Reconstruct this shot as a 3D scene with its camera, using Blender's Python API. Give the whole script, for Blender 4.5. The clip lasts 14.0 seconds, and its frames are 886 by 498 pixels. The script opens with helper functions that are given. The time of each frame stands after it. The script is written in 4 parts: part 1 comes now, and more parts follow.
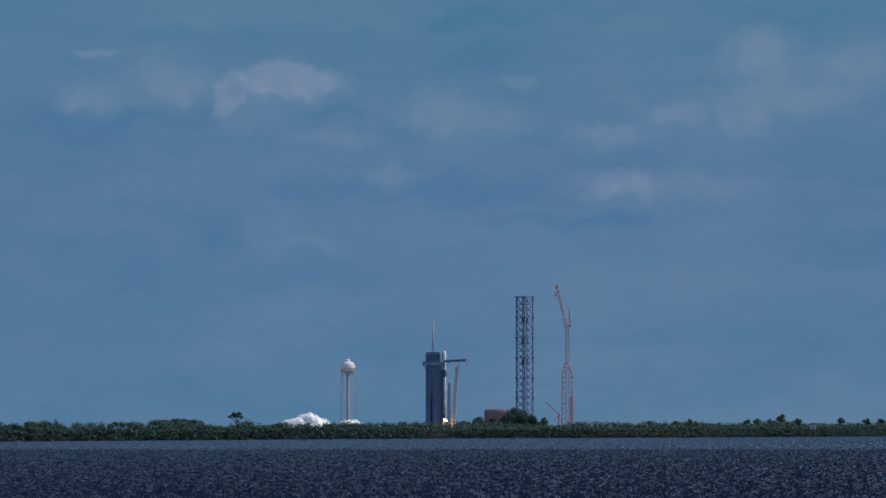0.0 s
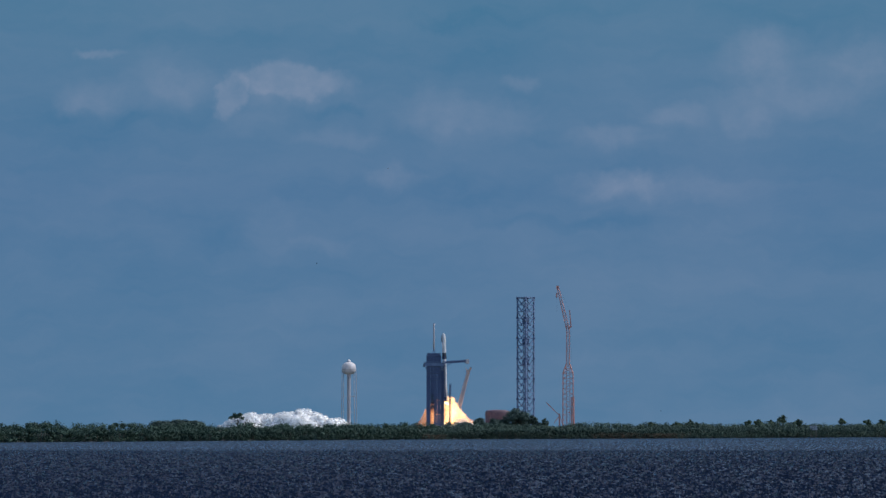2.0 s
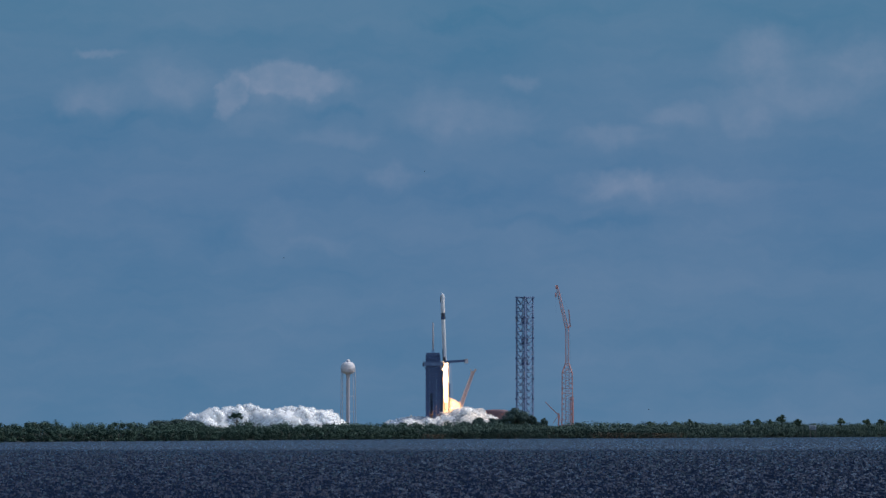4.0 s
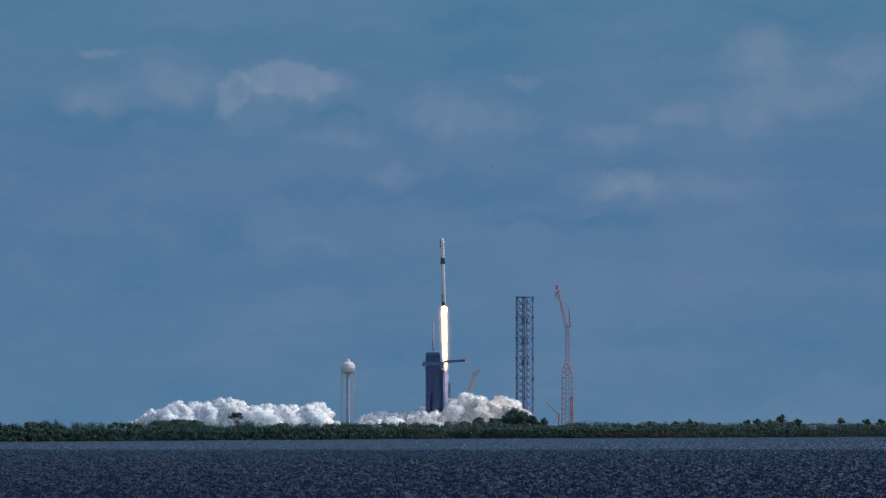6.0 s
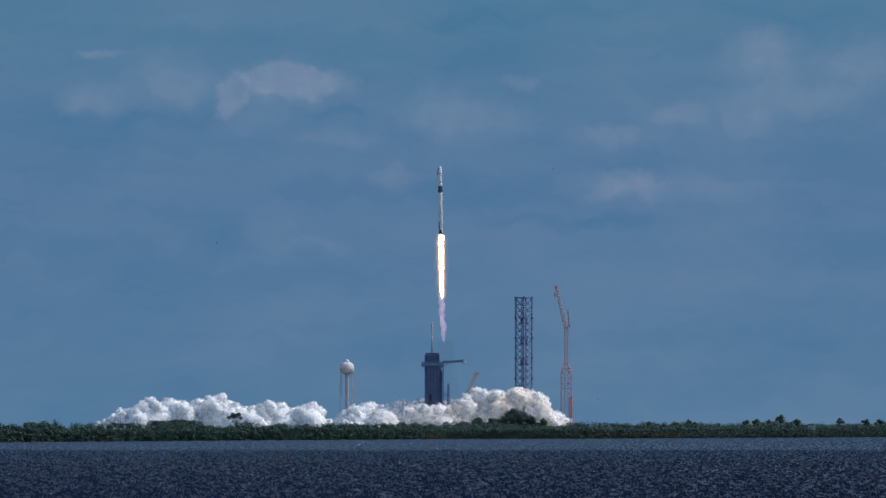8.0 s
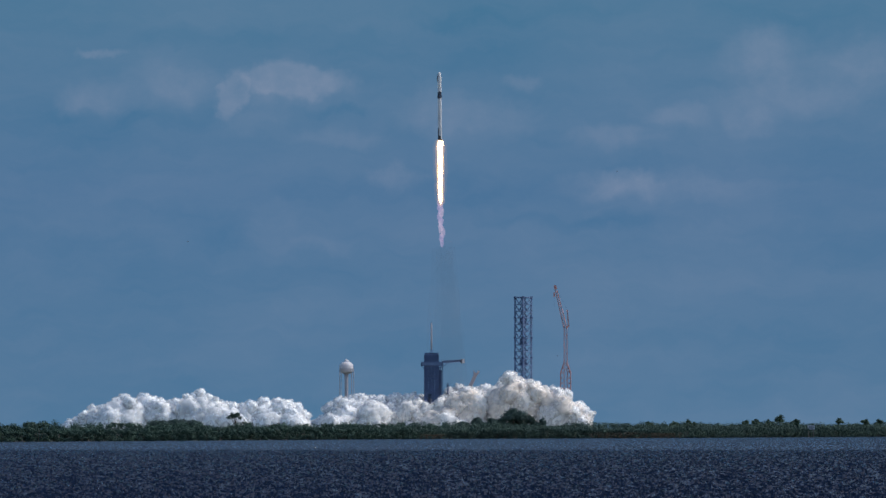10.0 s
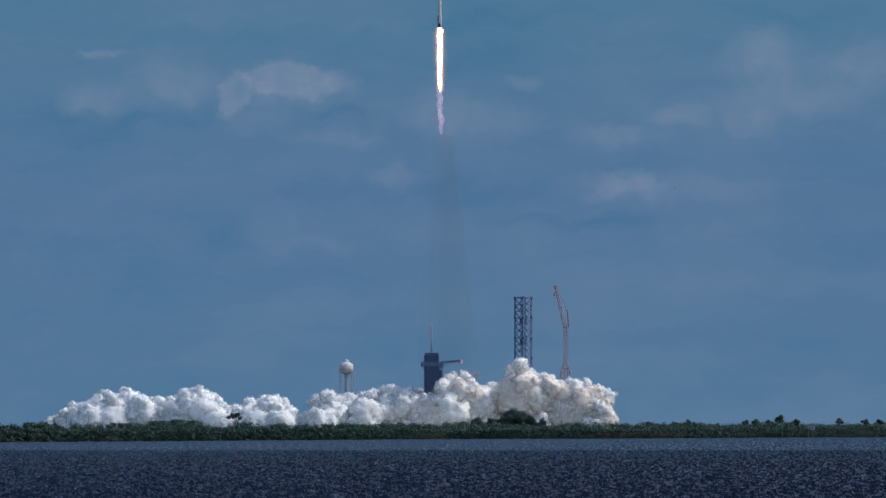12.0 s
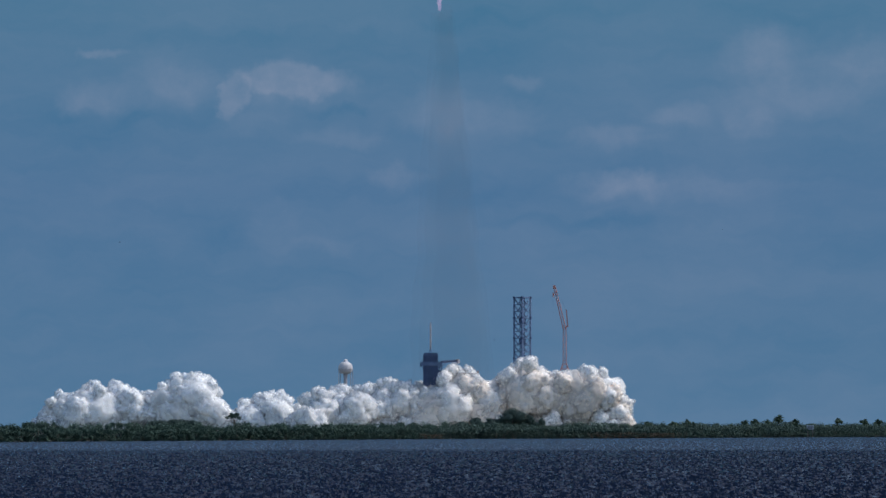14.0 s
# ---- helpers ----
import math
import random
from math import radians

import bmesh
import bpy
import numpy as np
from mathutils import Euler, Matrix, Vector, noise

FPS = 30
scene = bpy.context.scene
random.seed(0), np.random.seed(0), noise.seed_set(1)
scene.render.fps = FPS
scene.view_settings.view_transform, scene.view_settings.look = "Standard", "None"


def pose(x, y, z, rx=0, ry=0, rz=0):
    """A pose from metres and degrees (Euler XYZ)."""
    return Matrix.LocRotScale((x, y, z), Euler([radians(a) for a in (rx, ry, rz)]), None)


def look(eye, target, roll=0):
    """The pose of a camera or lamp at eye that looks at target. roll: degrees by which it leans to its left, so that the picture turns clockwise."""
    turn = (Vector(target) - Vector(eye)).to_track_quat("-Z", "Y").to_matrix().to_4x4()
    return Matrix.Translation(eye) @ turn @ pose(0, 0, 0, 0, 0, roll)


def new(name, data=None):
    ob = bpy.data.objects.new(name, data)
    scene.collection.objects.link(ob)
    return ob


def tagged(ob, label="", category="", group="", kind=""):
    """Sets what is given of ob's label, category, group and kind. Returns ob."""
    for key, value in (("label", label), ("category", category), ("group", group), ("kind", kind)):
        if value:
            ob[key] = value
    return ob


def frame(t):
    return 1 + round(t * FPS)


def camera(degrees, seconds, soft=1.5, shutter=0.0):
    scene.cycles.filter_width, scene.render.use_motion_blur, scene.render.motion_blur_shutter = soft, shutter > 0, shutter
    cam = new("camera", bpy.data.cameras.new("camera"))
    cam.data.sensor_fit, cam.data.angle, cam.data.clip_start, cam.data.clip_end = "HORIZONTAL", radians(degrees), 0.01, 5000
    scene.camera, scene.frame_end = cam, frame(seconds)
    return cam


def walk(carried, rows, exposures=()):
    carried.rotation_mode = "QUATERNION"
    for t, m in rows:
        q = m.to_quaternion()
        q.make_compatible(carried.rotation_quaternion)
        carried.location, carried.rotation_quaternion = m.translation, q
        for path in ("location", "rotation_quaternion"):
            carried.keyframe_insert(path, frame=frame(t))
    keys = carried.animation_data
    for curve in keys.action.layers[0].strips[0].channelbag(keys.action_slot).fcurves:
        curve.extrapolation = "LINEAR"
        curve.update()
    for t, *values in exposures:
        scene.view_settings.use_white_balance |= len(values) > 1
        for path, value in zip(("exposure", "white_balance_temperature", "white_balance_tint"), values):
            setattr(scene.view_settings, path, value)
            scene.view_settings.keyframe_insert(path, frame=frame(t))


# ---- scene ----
# ---------------------------------------------------------------- camera
# A long lens on a tripod at the water's edge, shaken slightly by the wind.
cam = camera(11.25, 14.0, soft=1.5)
EYE_Z, TILT, STEP = 2.5, 92.31, 0.00718
SHAKE = [(0.0, 0, -1), (0.5, 0, 0), (1.0, 0, 0), (1.5, 0.6, 0.2), (2.0, 1.5, 0.6), (2.5, 1.3, 0.2), (3.0, 0.2, 0),
         (3.6, 0, 0), (5.0, -0.4, 0), (5.5, -0.7, -0.4), (6.0, 0, -0.5), (6.5, -0.5, 0), (7.0, -1.4, 0.1), (7.5, -2, 0.1),
         (8.0, -1.7, 0.2), (9.3, -2.4, 0), (10.5, -2.9, -0.2), (11.0, -1.4, 0.5), (11.5, -1.5, 1.4), (12.0, -2.8, 0.2),
         (12.5, -4.2, -0.8), (13.0, -4.6, -0.6), (13.5, -4.4, -0.2), (14.0, -4.4, 0)]
walk(cam, [(t, pose(0, 0, EYE_Z, TILT + dy * STEP, 0, dx * STEP)) for t, dx, dy in SHAKE],
     ((0.0, 0.0), (8.0, 0.0), (10.5, -0.05), (14.0, -0.06)))

# ---------------------------------------------------------------- light
SUN_EL, SUN_AZ = 48.0, 82.0          # degrees above the horizon; to the right of the view
world = bpy.data.worlds.new("sky")
scene.world = world
world.use_nodes = True
wn, wl = world.node_tree.nodes, world.node_tree.links
sky = wn.new("ShaderNodeTexSky")
sky.sky_type, sky.sun_disc = "NISHITA", False
sky.sun_elevation, sky.sun_rotation = radians(SUN_EL), radians(SUN_AZ)
wl.new(sky.outputs[0], wn["Background"].inputs[0])
wn["Background"].inputs[1].default_value = 0.15
sun = new("sun", bpy.data.lights.new("sun", "SUN"))
sun.data.energy, sun.data.angle, sun.data.color = 2.5, radians(0.53), (1.0, 0.975, 0.94)
a, e = radians(SUN_AZ), radians(SUN_EL)
SUN_DIR = Vector((math.sin(a) * math.cos(e), math.cos(a) * math.cos(e), math.sin(e)))
sun.matrix_world = look(SUN_DIR * 900, (0, 0, 0))


# ---------------------------------------------------------------- materials
def node_mat(name):
    m = bpy.data.materials.new(name)
    m.use_nodes = True
    return m, m.node_tree.nodes, m.node_tree.links


def surface(name, dark, light, rough=0.7, metal=0.0, scale=1.0, bump=0.3, fine=6.0, distance=0.1, stretch=(1, 1, 1)):
    """Two-scale mottled surface: broad stains and fine grain between two colours, with relief."""
    m, n, l = node_mat(name)
    b = n["Principled BSDF"]
    b.inputs["Roughness"].default_value, b.inputs["Metallic"].default_value = rough, metal
    co, mp = n.new("ShaderNodeTexCoord"), n.new("ShaderNodeMapping")
    mp.inputs["Scale"].default_value = stretch
    l.new(co.outputs["Object"], mp.inputs[0])
    broad, grain = n.new("ShaderNodeTexNoise"), n.new("ShaderNodeTexNoise")
    broad.inputs["Scale"].default_value, grain.inputs["Scale"].default_value = scale, scale * fine
    broad.inputs["Detail"].default_value = grain.inputs["Detail"].default_value = 4
    mix = n.new("ShaderNodeMix")
    mix.inputs[0].default_value = 0.4
    ramp = n.new("ShaderNodeValToRGB")
    ramp.color_ramp.elements[0].position, ramp.color_ramp.elements[1].position = 0.35, 0.65
    ramp.color_ramp.elements[0].color, ramp.color_ramp.elements[1].color = (*dark, 1), (*light, 1)
    for x in (broad, grain):
        l.new(mp.outputs[0], x.inputs["Vector"])
    l.new(broad.outputs[0], mix.inputs[2])
    l.new(grain.outputs[0], mix.inputs[3])
    l.new(mix.outputs[0], ramp.inputs[0])
    l.new(ramp.outputs[0], b.inputs["Base Color"])
    bp = n.new("ShaderNodeBump")
    bp.inputs["Strength"].default_value, bp.inputs["Distance"].default_value = bump, distance
    l.new(grain.outputs[0], bp.inputs["Height"])
    l.new(bp.outputs[0], b.inputs["Normal"])
    return m


def glow(name, colour, strength, colour_2=None, scale=0.3, clear=0.0):
    """Burning gas, or its bloom: emission mottled between two colours, partly see-through if clear is given."""
    m, n, l = node_mat(name)
    n.remove(n["Principled BSDF"])
    em = n.new("ShaderNodeEmission")
    em.inputs[0].default_value, em.inputs[1].default_value = (*colour, 1), strength
    out = n["Material Output"]
    if colour_2:
        co, tex, ramp = n.new("ShaderNodeTexCoord"), n.new("ShaderNodeTexNoise"), n.new("ShaderNodeValToRGB")
        tex.inputs["Scale"].default_value, tex.inputs["Detail"].default_value = scale, 3
        ramp.color_ramp.elements[0].position, ramp.color_ramp.elements[1].position = 0.38, 0.62
        ramp.color_ramp.elements[0].color, ramp.color_ramp.elements[1].color = (*colour, 1), (*colour_2, 1)
        l.new(co.outputs["Object"], tex.inputs["Vector"])
        l.new(tex.outputs[0], ramp.inputs[0])
        l.new(ramp.outputs[0], em.inputs[0])
    if clear:
        tr, mx = n.new("ShaderNodeBsdfTransparent"), n.new("ShaderNodeMixShader")
        mx.inputs[0].default_value = 1 - clear
        l.new(tr.outputs[0], mx.inputs[1])
        l.new(em.outputs[0], mx.inputs[2])
        l.new(mx.outputs[0], out.inputs[0])
    else:
        l.new(em.outputs[0], out.inputs[0])
    return m


def soft_normal(n, l, share):
    """Light that scatters through steam follows the whole billow more than its small folds."""
    co, out, mx, geo = n.new("ShaderNodeTexCoord"), n.new("ShaderNodeVectorTransform"), n.new("ShaderNodeMix"), n.new("ShaderNodeNewGeometry")
    out.vector_type, out.convert_from, out.convert_to = "NORMAL", "OBJECT", "WORLD"
    l.new(co.outputs["Object"], out.inputs[0])
    mx.data_type = "VECTOR"
    mx.inputs[0].default_value = share
    unit = n.new("ShaderNodeVectorMath")
    unit.operation = "NORMALIZE"
    l.new(geo.outputs["Normal"], mx.inputs[4])
    l.new(out.outputs[0], mx.inputs[5])
    l.new(mx.outputs[1], unit.inputs[0])
    return unit.outputs[0]


def smoke_mat(name, dark, light, clear=0.0, scale=0.02):
    """Dense steam that scatters light inside, tinted in broad patches by dust, with soft billow relief."""
    m, n, l = node_mat(name)
    b = n["Principled BSDF"]
    b.inputs["Roughness"].default_value = 1.0
    b.inputs["Specular IOR Level"].default_value = 0.0
    geo, tex, ramp = n.new("ShaderNodeNewGeometry"), n.new("ShaderNodeTexNoise"), n.new("ShaderNodeValToRGB")
    tex.inputs["Scale"].default_value, tex.inputs["Detail"].default_value = scale, 4
    ramp.color_ramp.elements[0].position, ramp.color_ramp.elements[1].position = 0.36, 0.6
    ramp.color_ramp.elements[0].color, ramp.color_ramp.elements[1].color = (*dark, 1), (*light, 1)
    l.new(geo.outputs["Position"], tex.inputs["Vector"])
    l.new(tex.outputs[0], ramp.inputs[0])
    l.new(ramp.outputs[0], b.inputs["Base Color"])
    if clear:
        b.inputs["Alpha"].default_value = 1 - clear
        return m
    b.inputs["Subsurface Weight"].default_value, b.inputs["Subsurface Scale"].default_value = 0.5, 3.5
    b.inputs["Subsurface Radius"].default_value = (1.0, 1.0, 1.0)
    l.new(soft_normal(n, l, 0.5), b.inputs["Normal"])
    return m


def fire_mat(name, clear=0.0):
    """Burning gas that is white-hot along the axis of the jet and cools to lit tan smoke away from it."""
    m, n, l = node_mat(name)
    b = n["Principled BSDF"]
    b.inputs["Base Color"].default_value = (0.8, 0.66, 0.54, 1)
    b.inputs["Roughness"].default_value, b.inputs["Specular IOR Level"].default_value = 1.0, 0.0
    b.inputs["Alpha"].default_value = 1 - clear
    geo, tex, add = n.new("ShaderNodeNewGeometry"), n.new("ShaderNodeTexNoise"), n.new("ShaderNodeVectorMath")
    tex.inputs["Scale"].default_value, tex.inputs["Detail"].default_value = 0.12, 4
    l.new(geo.outputs["Position"], tex.inputs["Vector"])
    add.operation = "MULTIPLY_ADD"
    l.new(tex.outputs["Color"], add.inputs[0])
    add.inputs[1].default_value = (26, 0, 26)
    l.new(geo.outputs["Position"], add.inputs[2])
    away = n.new("ShaderNodeVectorMath")
    away.operation = "DISTANCE"
    flat = n.new("ShaderNodeVectorMath")
    flat.operation = "MULTIPLY"
    flat.inputs[1].default_value = (1, 0, 0.55)
    l.new(add.outputs[0], flat.inputs[0])
    l.new(flat.outputs[0], away.inputs[0])
    away.inputs[1].default_value = (19, 0, 17)
    near = n.new("ShaderNodeMapRange")
    near.inputs[1].default_value, near.inputs[2].default_value = 2, 36
    l.new(away.outputs["Value"], near.inputs[0])
    heat = n.new("ShaderNodeValToRGB")
    heat.color_ramp.elements[0].color, heat.color_ramp.elements[1].color = (2.2, 1.3, 0.55, 1), (0.03, 0.01, 0.004, 1)
    for at, colour in ((0.28, (1.0, 0.5, 0.2, 1)), (0.55, (0.42, 0.17, 0.065, 1))):
        heat.color_ramp.elements.new(at).color = colour
    l.new(near.outputs[0], heat.inputs[0])
    l.new(heat.outputs[0], b.inputs["Emission Color"])
    b.inputs["Emission Strength"].default_value = 1.0
    return m


def wisp_mat(name, colour, least, most):
    """Thin outer steam: torn, half see-through tufts round the dense core."""
    m, n, l = node_mat(name)
    b = n["Principled BSDF"]
    b.inputs["Base Color"].default_value = (*colour, 1)
    b.inputs["Roughness"].default_value, b.inputs["Specular IOR Level"].default_value = 1.0, 0.0
    b.inputs["Transmission Weight"].default_value = 0.0
    co, tex, ramp = n.new("ShaderNodeTexCoord"), n.new("ShaderNodeTexNoise"), n.new("ShaderNodeMapRange")
    tex.inputs["Scale"].default_value, tex.inputs["Detail"].default_value = 2.6, 6
    for i, v in ((1, 0.36), (2, 0.66), (3, least), (4, most)):
        ramp.inputs[i].default_value = v
    l.new(co.outputs["Object"], tex.inputs["Vector"])
    l.new(tex.outputs[0], ramp.inputs[0])
    l.new(soft_normal(n, l, 0.6), b.inputs["Normal"])
    tl, tr, mx, out = n.new("ShaderNodeBsdfTranslucent"), n.new("ShaderNodeBsdfTransparent"), n.new("ShaderNodeMixShader"), n.new("ShaderNodeMixShader")
    tl.inputs[0].default_value, mx.inputs[0].default_value = (*colour, 1), 0.6
    l.new(b.outputs[0], mx.inputs[1])
    l.new(tl.outputs[0], mx.inputs[2])
    l.new(ramp.outputs[0], out.inputs[0])
    l.new(tr.outputs[0], out.inputs[1])
    l.new(mx.outputs[0], out.inputs[2])
    l.new(out.outputs[0], n["Material Output"].inputs[0])
    return m


# Pad steel and cladding: blue distance haze is mixed into the base colours.
STEEL_DARK = surface("hazed_weathered_grey_steel", (0.044, 0.074, 0.165), (0.07, 0.105, 0.22), 0.7, 0.1, 0.15)
STEEL_BLUE = surface("hazed_galvanised_steel", (0.1, 0.165, 0.3), (0.145, 0.215, 0.37), 0.7, 0.0, 0.2)
CLADDING = surface("hazed_dark_cladding", (0.034, 0.066, 0.162), (0.05, 0.09, 0.21), 0.6, 0.0, 0.12, stretch=(1, 1, 0.2))
PALE_STEEL = surface("hazed_pale_painted_steel", (0.37, 0.355, 0.4), (0.5, 0.475, 0.52), 0.6, 0.0, 0.2, stretch=(1, 1, 0.3))
TANK_WHITE = surface("white_tank_paint", (0.55, 0.52, 0.55), (0.72, 0.69, 0.71), 0.55, 0.0, 0.12, stretch=(1, 1, 0.4))
# Crane orange is paled towards pink to carry the distance haze.
CRANE_RED = surface("haze_paled_orange_paint", (0.4, 0.17, 0.16), (0.53, 0.245, 0.225), 0.6, 0.0, 0.2)
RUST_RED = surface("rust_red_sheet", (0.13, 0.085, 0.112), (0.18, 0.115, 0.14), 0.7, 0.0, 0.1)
STRONGBACK = surface("sooted_pale_steel", (0.39, 0.31, 0.31), (0.52, 0.42, 0.42), 0.65, 0.0, 0.2)
ROCKET_WHITE = surface("sooted_white_paint", (0.5, 0.51, 0.54), (0.8, 0.8, 0.82), 0.45, 0.0, 0.25, stretch=(1, 1, 0.25))
ROCKET_BLACK = surface("black_composite", (0.03, 0.035, 0.05), (0.055, 0.06, 0.08), 0.5, 0.0, 0.3)
NOZZLE = surface("heat_stained_metal", (0.08, 0.07, 0.07), (0.15, 0.13, 0.12), 0.35, 0.8, 0.6)
CONCRETE = surface("pad_concrete", (0.25, 0.24, 0.23), (0.36, 0.35, 0.33), 0.85, 0.0, 0.08)
SOIL = surface("marsh_soil", (0.035, 0.04, 0.03), (0.06, 0.06, 0.045), 0.95, 0.0, 0.03, bump=0.6)
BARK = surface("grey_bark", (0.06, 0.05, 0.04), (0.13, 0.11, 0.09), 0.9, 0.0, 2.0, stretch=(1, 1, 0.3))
SIGN_WHITE = surface("white_sign_board", (0.3, 0.35, 0.42), (0.4, 0.45, 0.52), 0.5, 0.0, 0.6)
SIGN_BARS = surface("dark_sign_print", (0.06, 0.07, 0.09), (0.1, 0.11, 0.13), 0.6)
POST_WOOD = surface("grey_timber", (0.16, 0.14, 0.12), (0.28, 0.25, 0.21), 0.85, 0.0, 3.0, stretch=(1, 1, 0.2))
FEATHER = surface("dark_feathers", (0.02, 0.02, 0.022), (0.05, 0.05, 0.05), 0.7, 0.0, 8.0)
STEAM = smoke_mat("white_steam", (0.905, 0.925, 0.95), (0.94, 0.95, 0.97))
STEAM_WARM = smoke_mat("dusty_steam", (0.93, 0.87, 0.82), (0.955, 0.95, 0.955), scale=0.016)
STEAM_DUSTY = smoke_mat("dust_laden_steam", (0.91, 0.8, 0.71), (0.95, 0.9, 0.865), scale=0.02)
DUST_VEIL = wisp_mat("dusty_veil", (0.95, 0.9, 0.86), 0.0, 0.6)
STEAM_VEIL = wisp_mat("steam_veil", (0.97, 0.975, 0.985), 0.0, 0.6)
FIRE = fire_mat("burning_exhaust")
FIRE_THIN = fire_mat("thin_burning_gas", 0.76)
FIRE_HOT = glow("white_hot_exhaust", (1.0, 0.58, 0.28), 15.0)
SHEATH = glow("orange_flame_edge", (1.0, 0.6, 0.28), 2.0, (1.0, 0.72, 0.42), 0.2, 0.7)
# Lens bloom of the flame, put in as see-through emissive shells.
HALO = glow("thin_flame_bloom", (0.95, 0.55, 0.3), 1.2, (0.9, 0.55, 0.36), 0.2, 0.9)
HALO_WIDE = glow("faint_flame_bloom", (0.85, 0.5, 0.32), 1.0, (0.75, 0.5, 0.4), 0.2, 0.975)
WISP = glow("violet_afterglow", (0.36, 0.33, 0.58), 0.95, (0.56, 0.48, 0.66), 0.1, 0.66)
HAZE = smoke_mat("thin_brown_exhaust", (0.16, 0.13, 0.11), (0.24, 0.2, 0.15), 0.984)


def leaves(name, dark, light):
    m, n, l = node_mat(name)
    b = n["Principled BSDF"]
    b.inputs["Roughness"].default_value, b.inputs["Specular IOR Level"].default_value = 0.7, 0.15
    geo, ramp = n.new("ShaderNodeNewGeometry"), n.new("ShaderNodeValToRGB")
    ramp.color_ramp.elements[0].color, ramp.color_ramp.elements[1].color = (*dark, 1), (*light, 1)
    l.new(geo.outputs["Random Per Island"], ramp.inputs[0])
    co, tex, mx = n.new("ShaderNodeTexCoord"), n.new("ShaderNodeTexNoise"), n.new("ShaderNodeMix")
    tex.inputs["Scale"].default_value = 0.25
    l.new(co.outputs["Object"], tex.inputs["Vector"])
    mx.data_type, mx.blend_type = "RGBA", "MULTIPLY"
    mx.inputs[0].default_value = 0.45
    l.new(ramp.outputs[0], mx.inputs[6])
    l.new(tex.outputs[0], mx.inputs[7])
    l.new(mx.outputs[2], b.inputs["Base Color"])
    return m


# Shrub and oak greens have blue distance haze mixed into their colour.
LEAF = leaves("mangrove_leaves", (0.042, 0.085, 0.076), (0.072, 0.125, 0.088))
# Farther scrub: a paler green, lightened and blued further for haze.
LEAF_HAZED = leaves("pale_hazed_scrub_leaves", (0.06, 0.104, 0.096), (0.095, 0.15, 0.112))
LEAF_DARK = leaves("dark_oak_leaves", (0.058, 0.1, 0.1), (0.088, 0.138, 0.115))
LEAF_DRY = leaves("dry_reed_leaves", (0.12, 0.095, 0.07), (0.21, 0.165, 0.12))
FROND = leaves("palm_fronds", (0.07, 0.11, 0.08), (0.1, 0.16, 0.1))


def water_mat():
    m, n, l = node_mat("choppy_lagoon_water")
    b = n["Principled BSDF"]
    b.inputs["Base Color"].default_value = (0.0035, 0.011, 0.031, 1)
    b.inputs["Roughness"].default_value, b.inputs["IOR"].default_value = 0.09, 1.33
    b.inputs["Specular IOR Level"].default_value = 0.32
    co, mp = n.new("ShaderNodeTexCoord"), n.new("ShaderNodeMapping")
    mp.inputs["Scale"].default_value = (1, 0.5, 1)
    tex, bp = n.new("ShaderNodeTexNoise"), n.new("ShaderNodeBump")
    tex.inputs["Scale"].default_value, tex.inputs["Detail"].default_value = 7.0, 4
    bp.inputs["Strength"].default_value, bp.inputs["Distance"].default_value = 0.45, 0.03
    l.new(co.outputs["Object"], mp.inputs[0])
    l.new(mp.outputs[0], tex.inputs["Vector"])
    l.new(tex.outputs[0], bp.inputs["Height"])
    l.new(bp.outputs[0], b.inputs["Normal"])
    return m


WATER = water_mat()

# Clouds of the far sky: across (m), height (m), half width, half height, density (negative: a darker bank).
CLOUDS_WEST = [(-400, 240, 170, 300, -0.04), (-164, 384, 66, 19, 0.285), (-190, 366, 28, 17, 0.12), (-130, 380, 40, 13, 0.1), (-231, 366, 20, 27, 0.285), (-205, 340, 40, 20, 0.1), (-178, 372, 84, 36, 0.06), (-112, 350, 40, 15, -0.04), (-296, 378, 56, 36, 0.24),
               (-380, 362, 50, 22, 0.26), (-372, 414, 24, 6, 0.24), (-48, 279, 32, 17, 0.2), (-185, 225, 42, 34, 0.1), (-130, 208, 44, 14, 0.1),
               (-122, 352, 46, 9, -0.1), (-230, 208, 60, 24, -0.1), (-330, 340, 120, 12, -0.06), (-115, 322, 60, 12, 0.12), (-20, 420, 120, 30, -0.05)]
CLOUDS_EAST = [(200, 210, 220, 260, 0.035), (350, 408, 56, 38, 0.26), (452, 398, 55, 34, 0.24), (380, 364, 100, 26, 0.18), (188, 270, 58, 20, 0.22), (255, 266, 125, 20, 0.14),
               (190, 323, 56, 16, 0.2), (90, 382, 28, 10, 0.16), (258, 344, 40, 16, 0.2), (336, 338, 34, 20, 0.15), (40, 338, 78, 28, 0.14),
               (28, 452, 60, 14, -0.09), (40, 262, 110, 28, -0.1), (150, 228, 120, 12, -0.1), (0, 350, 45, 40, 0.12)]


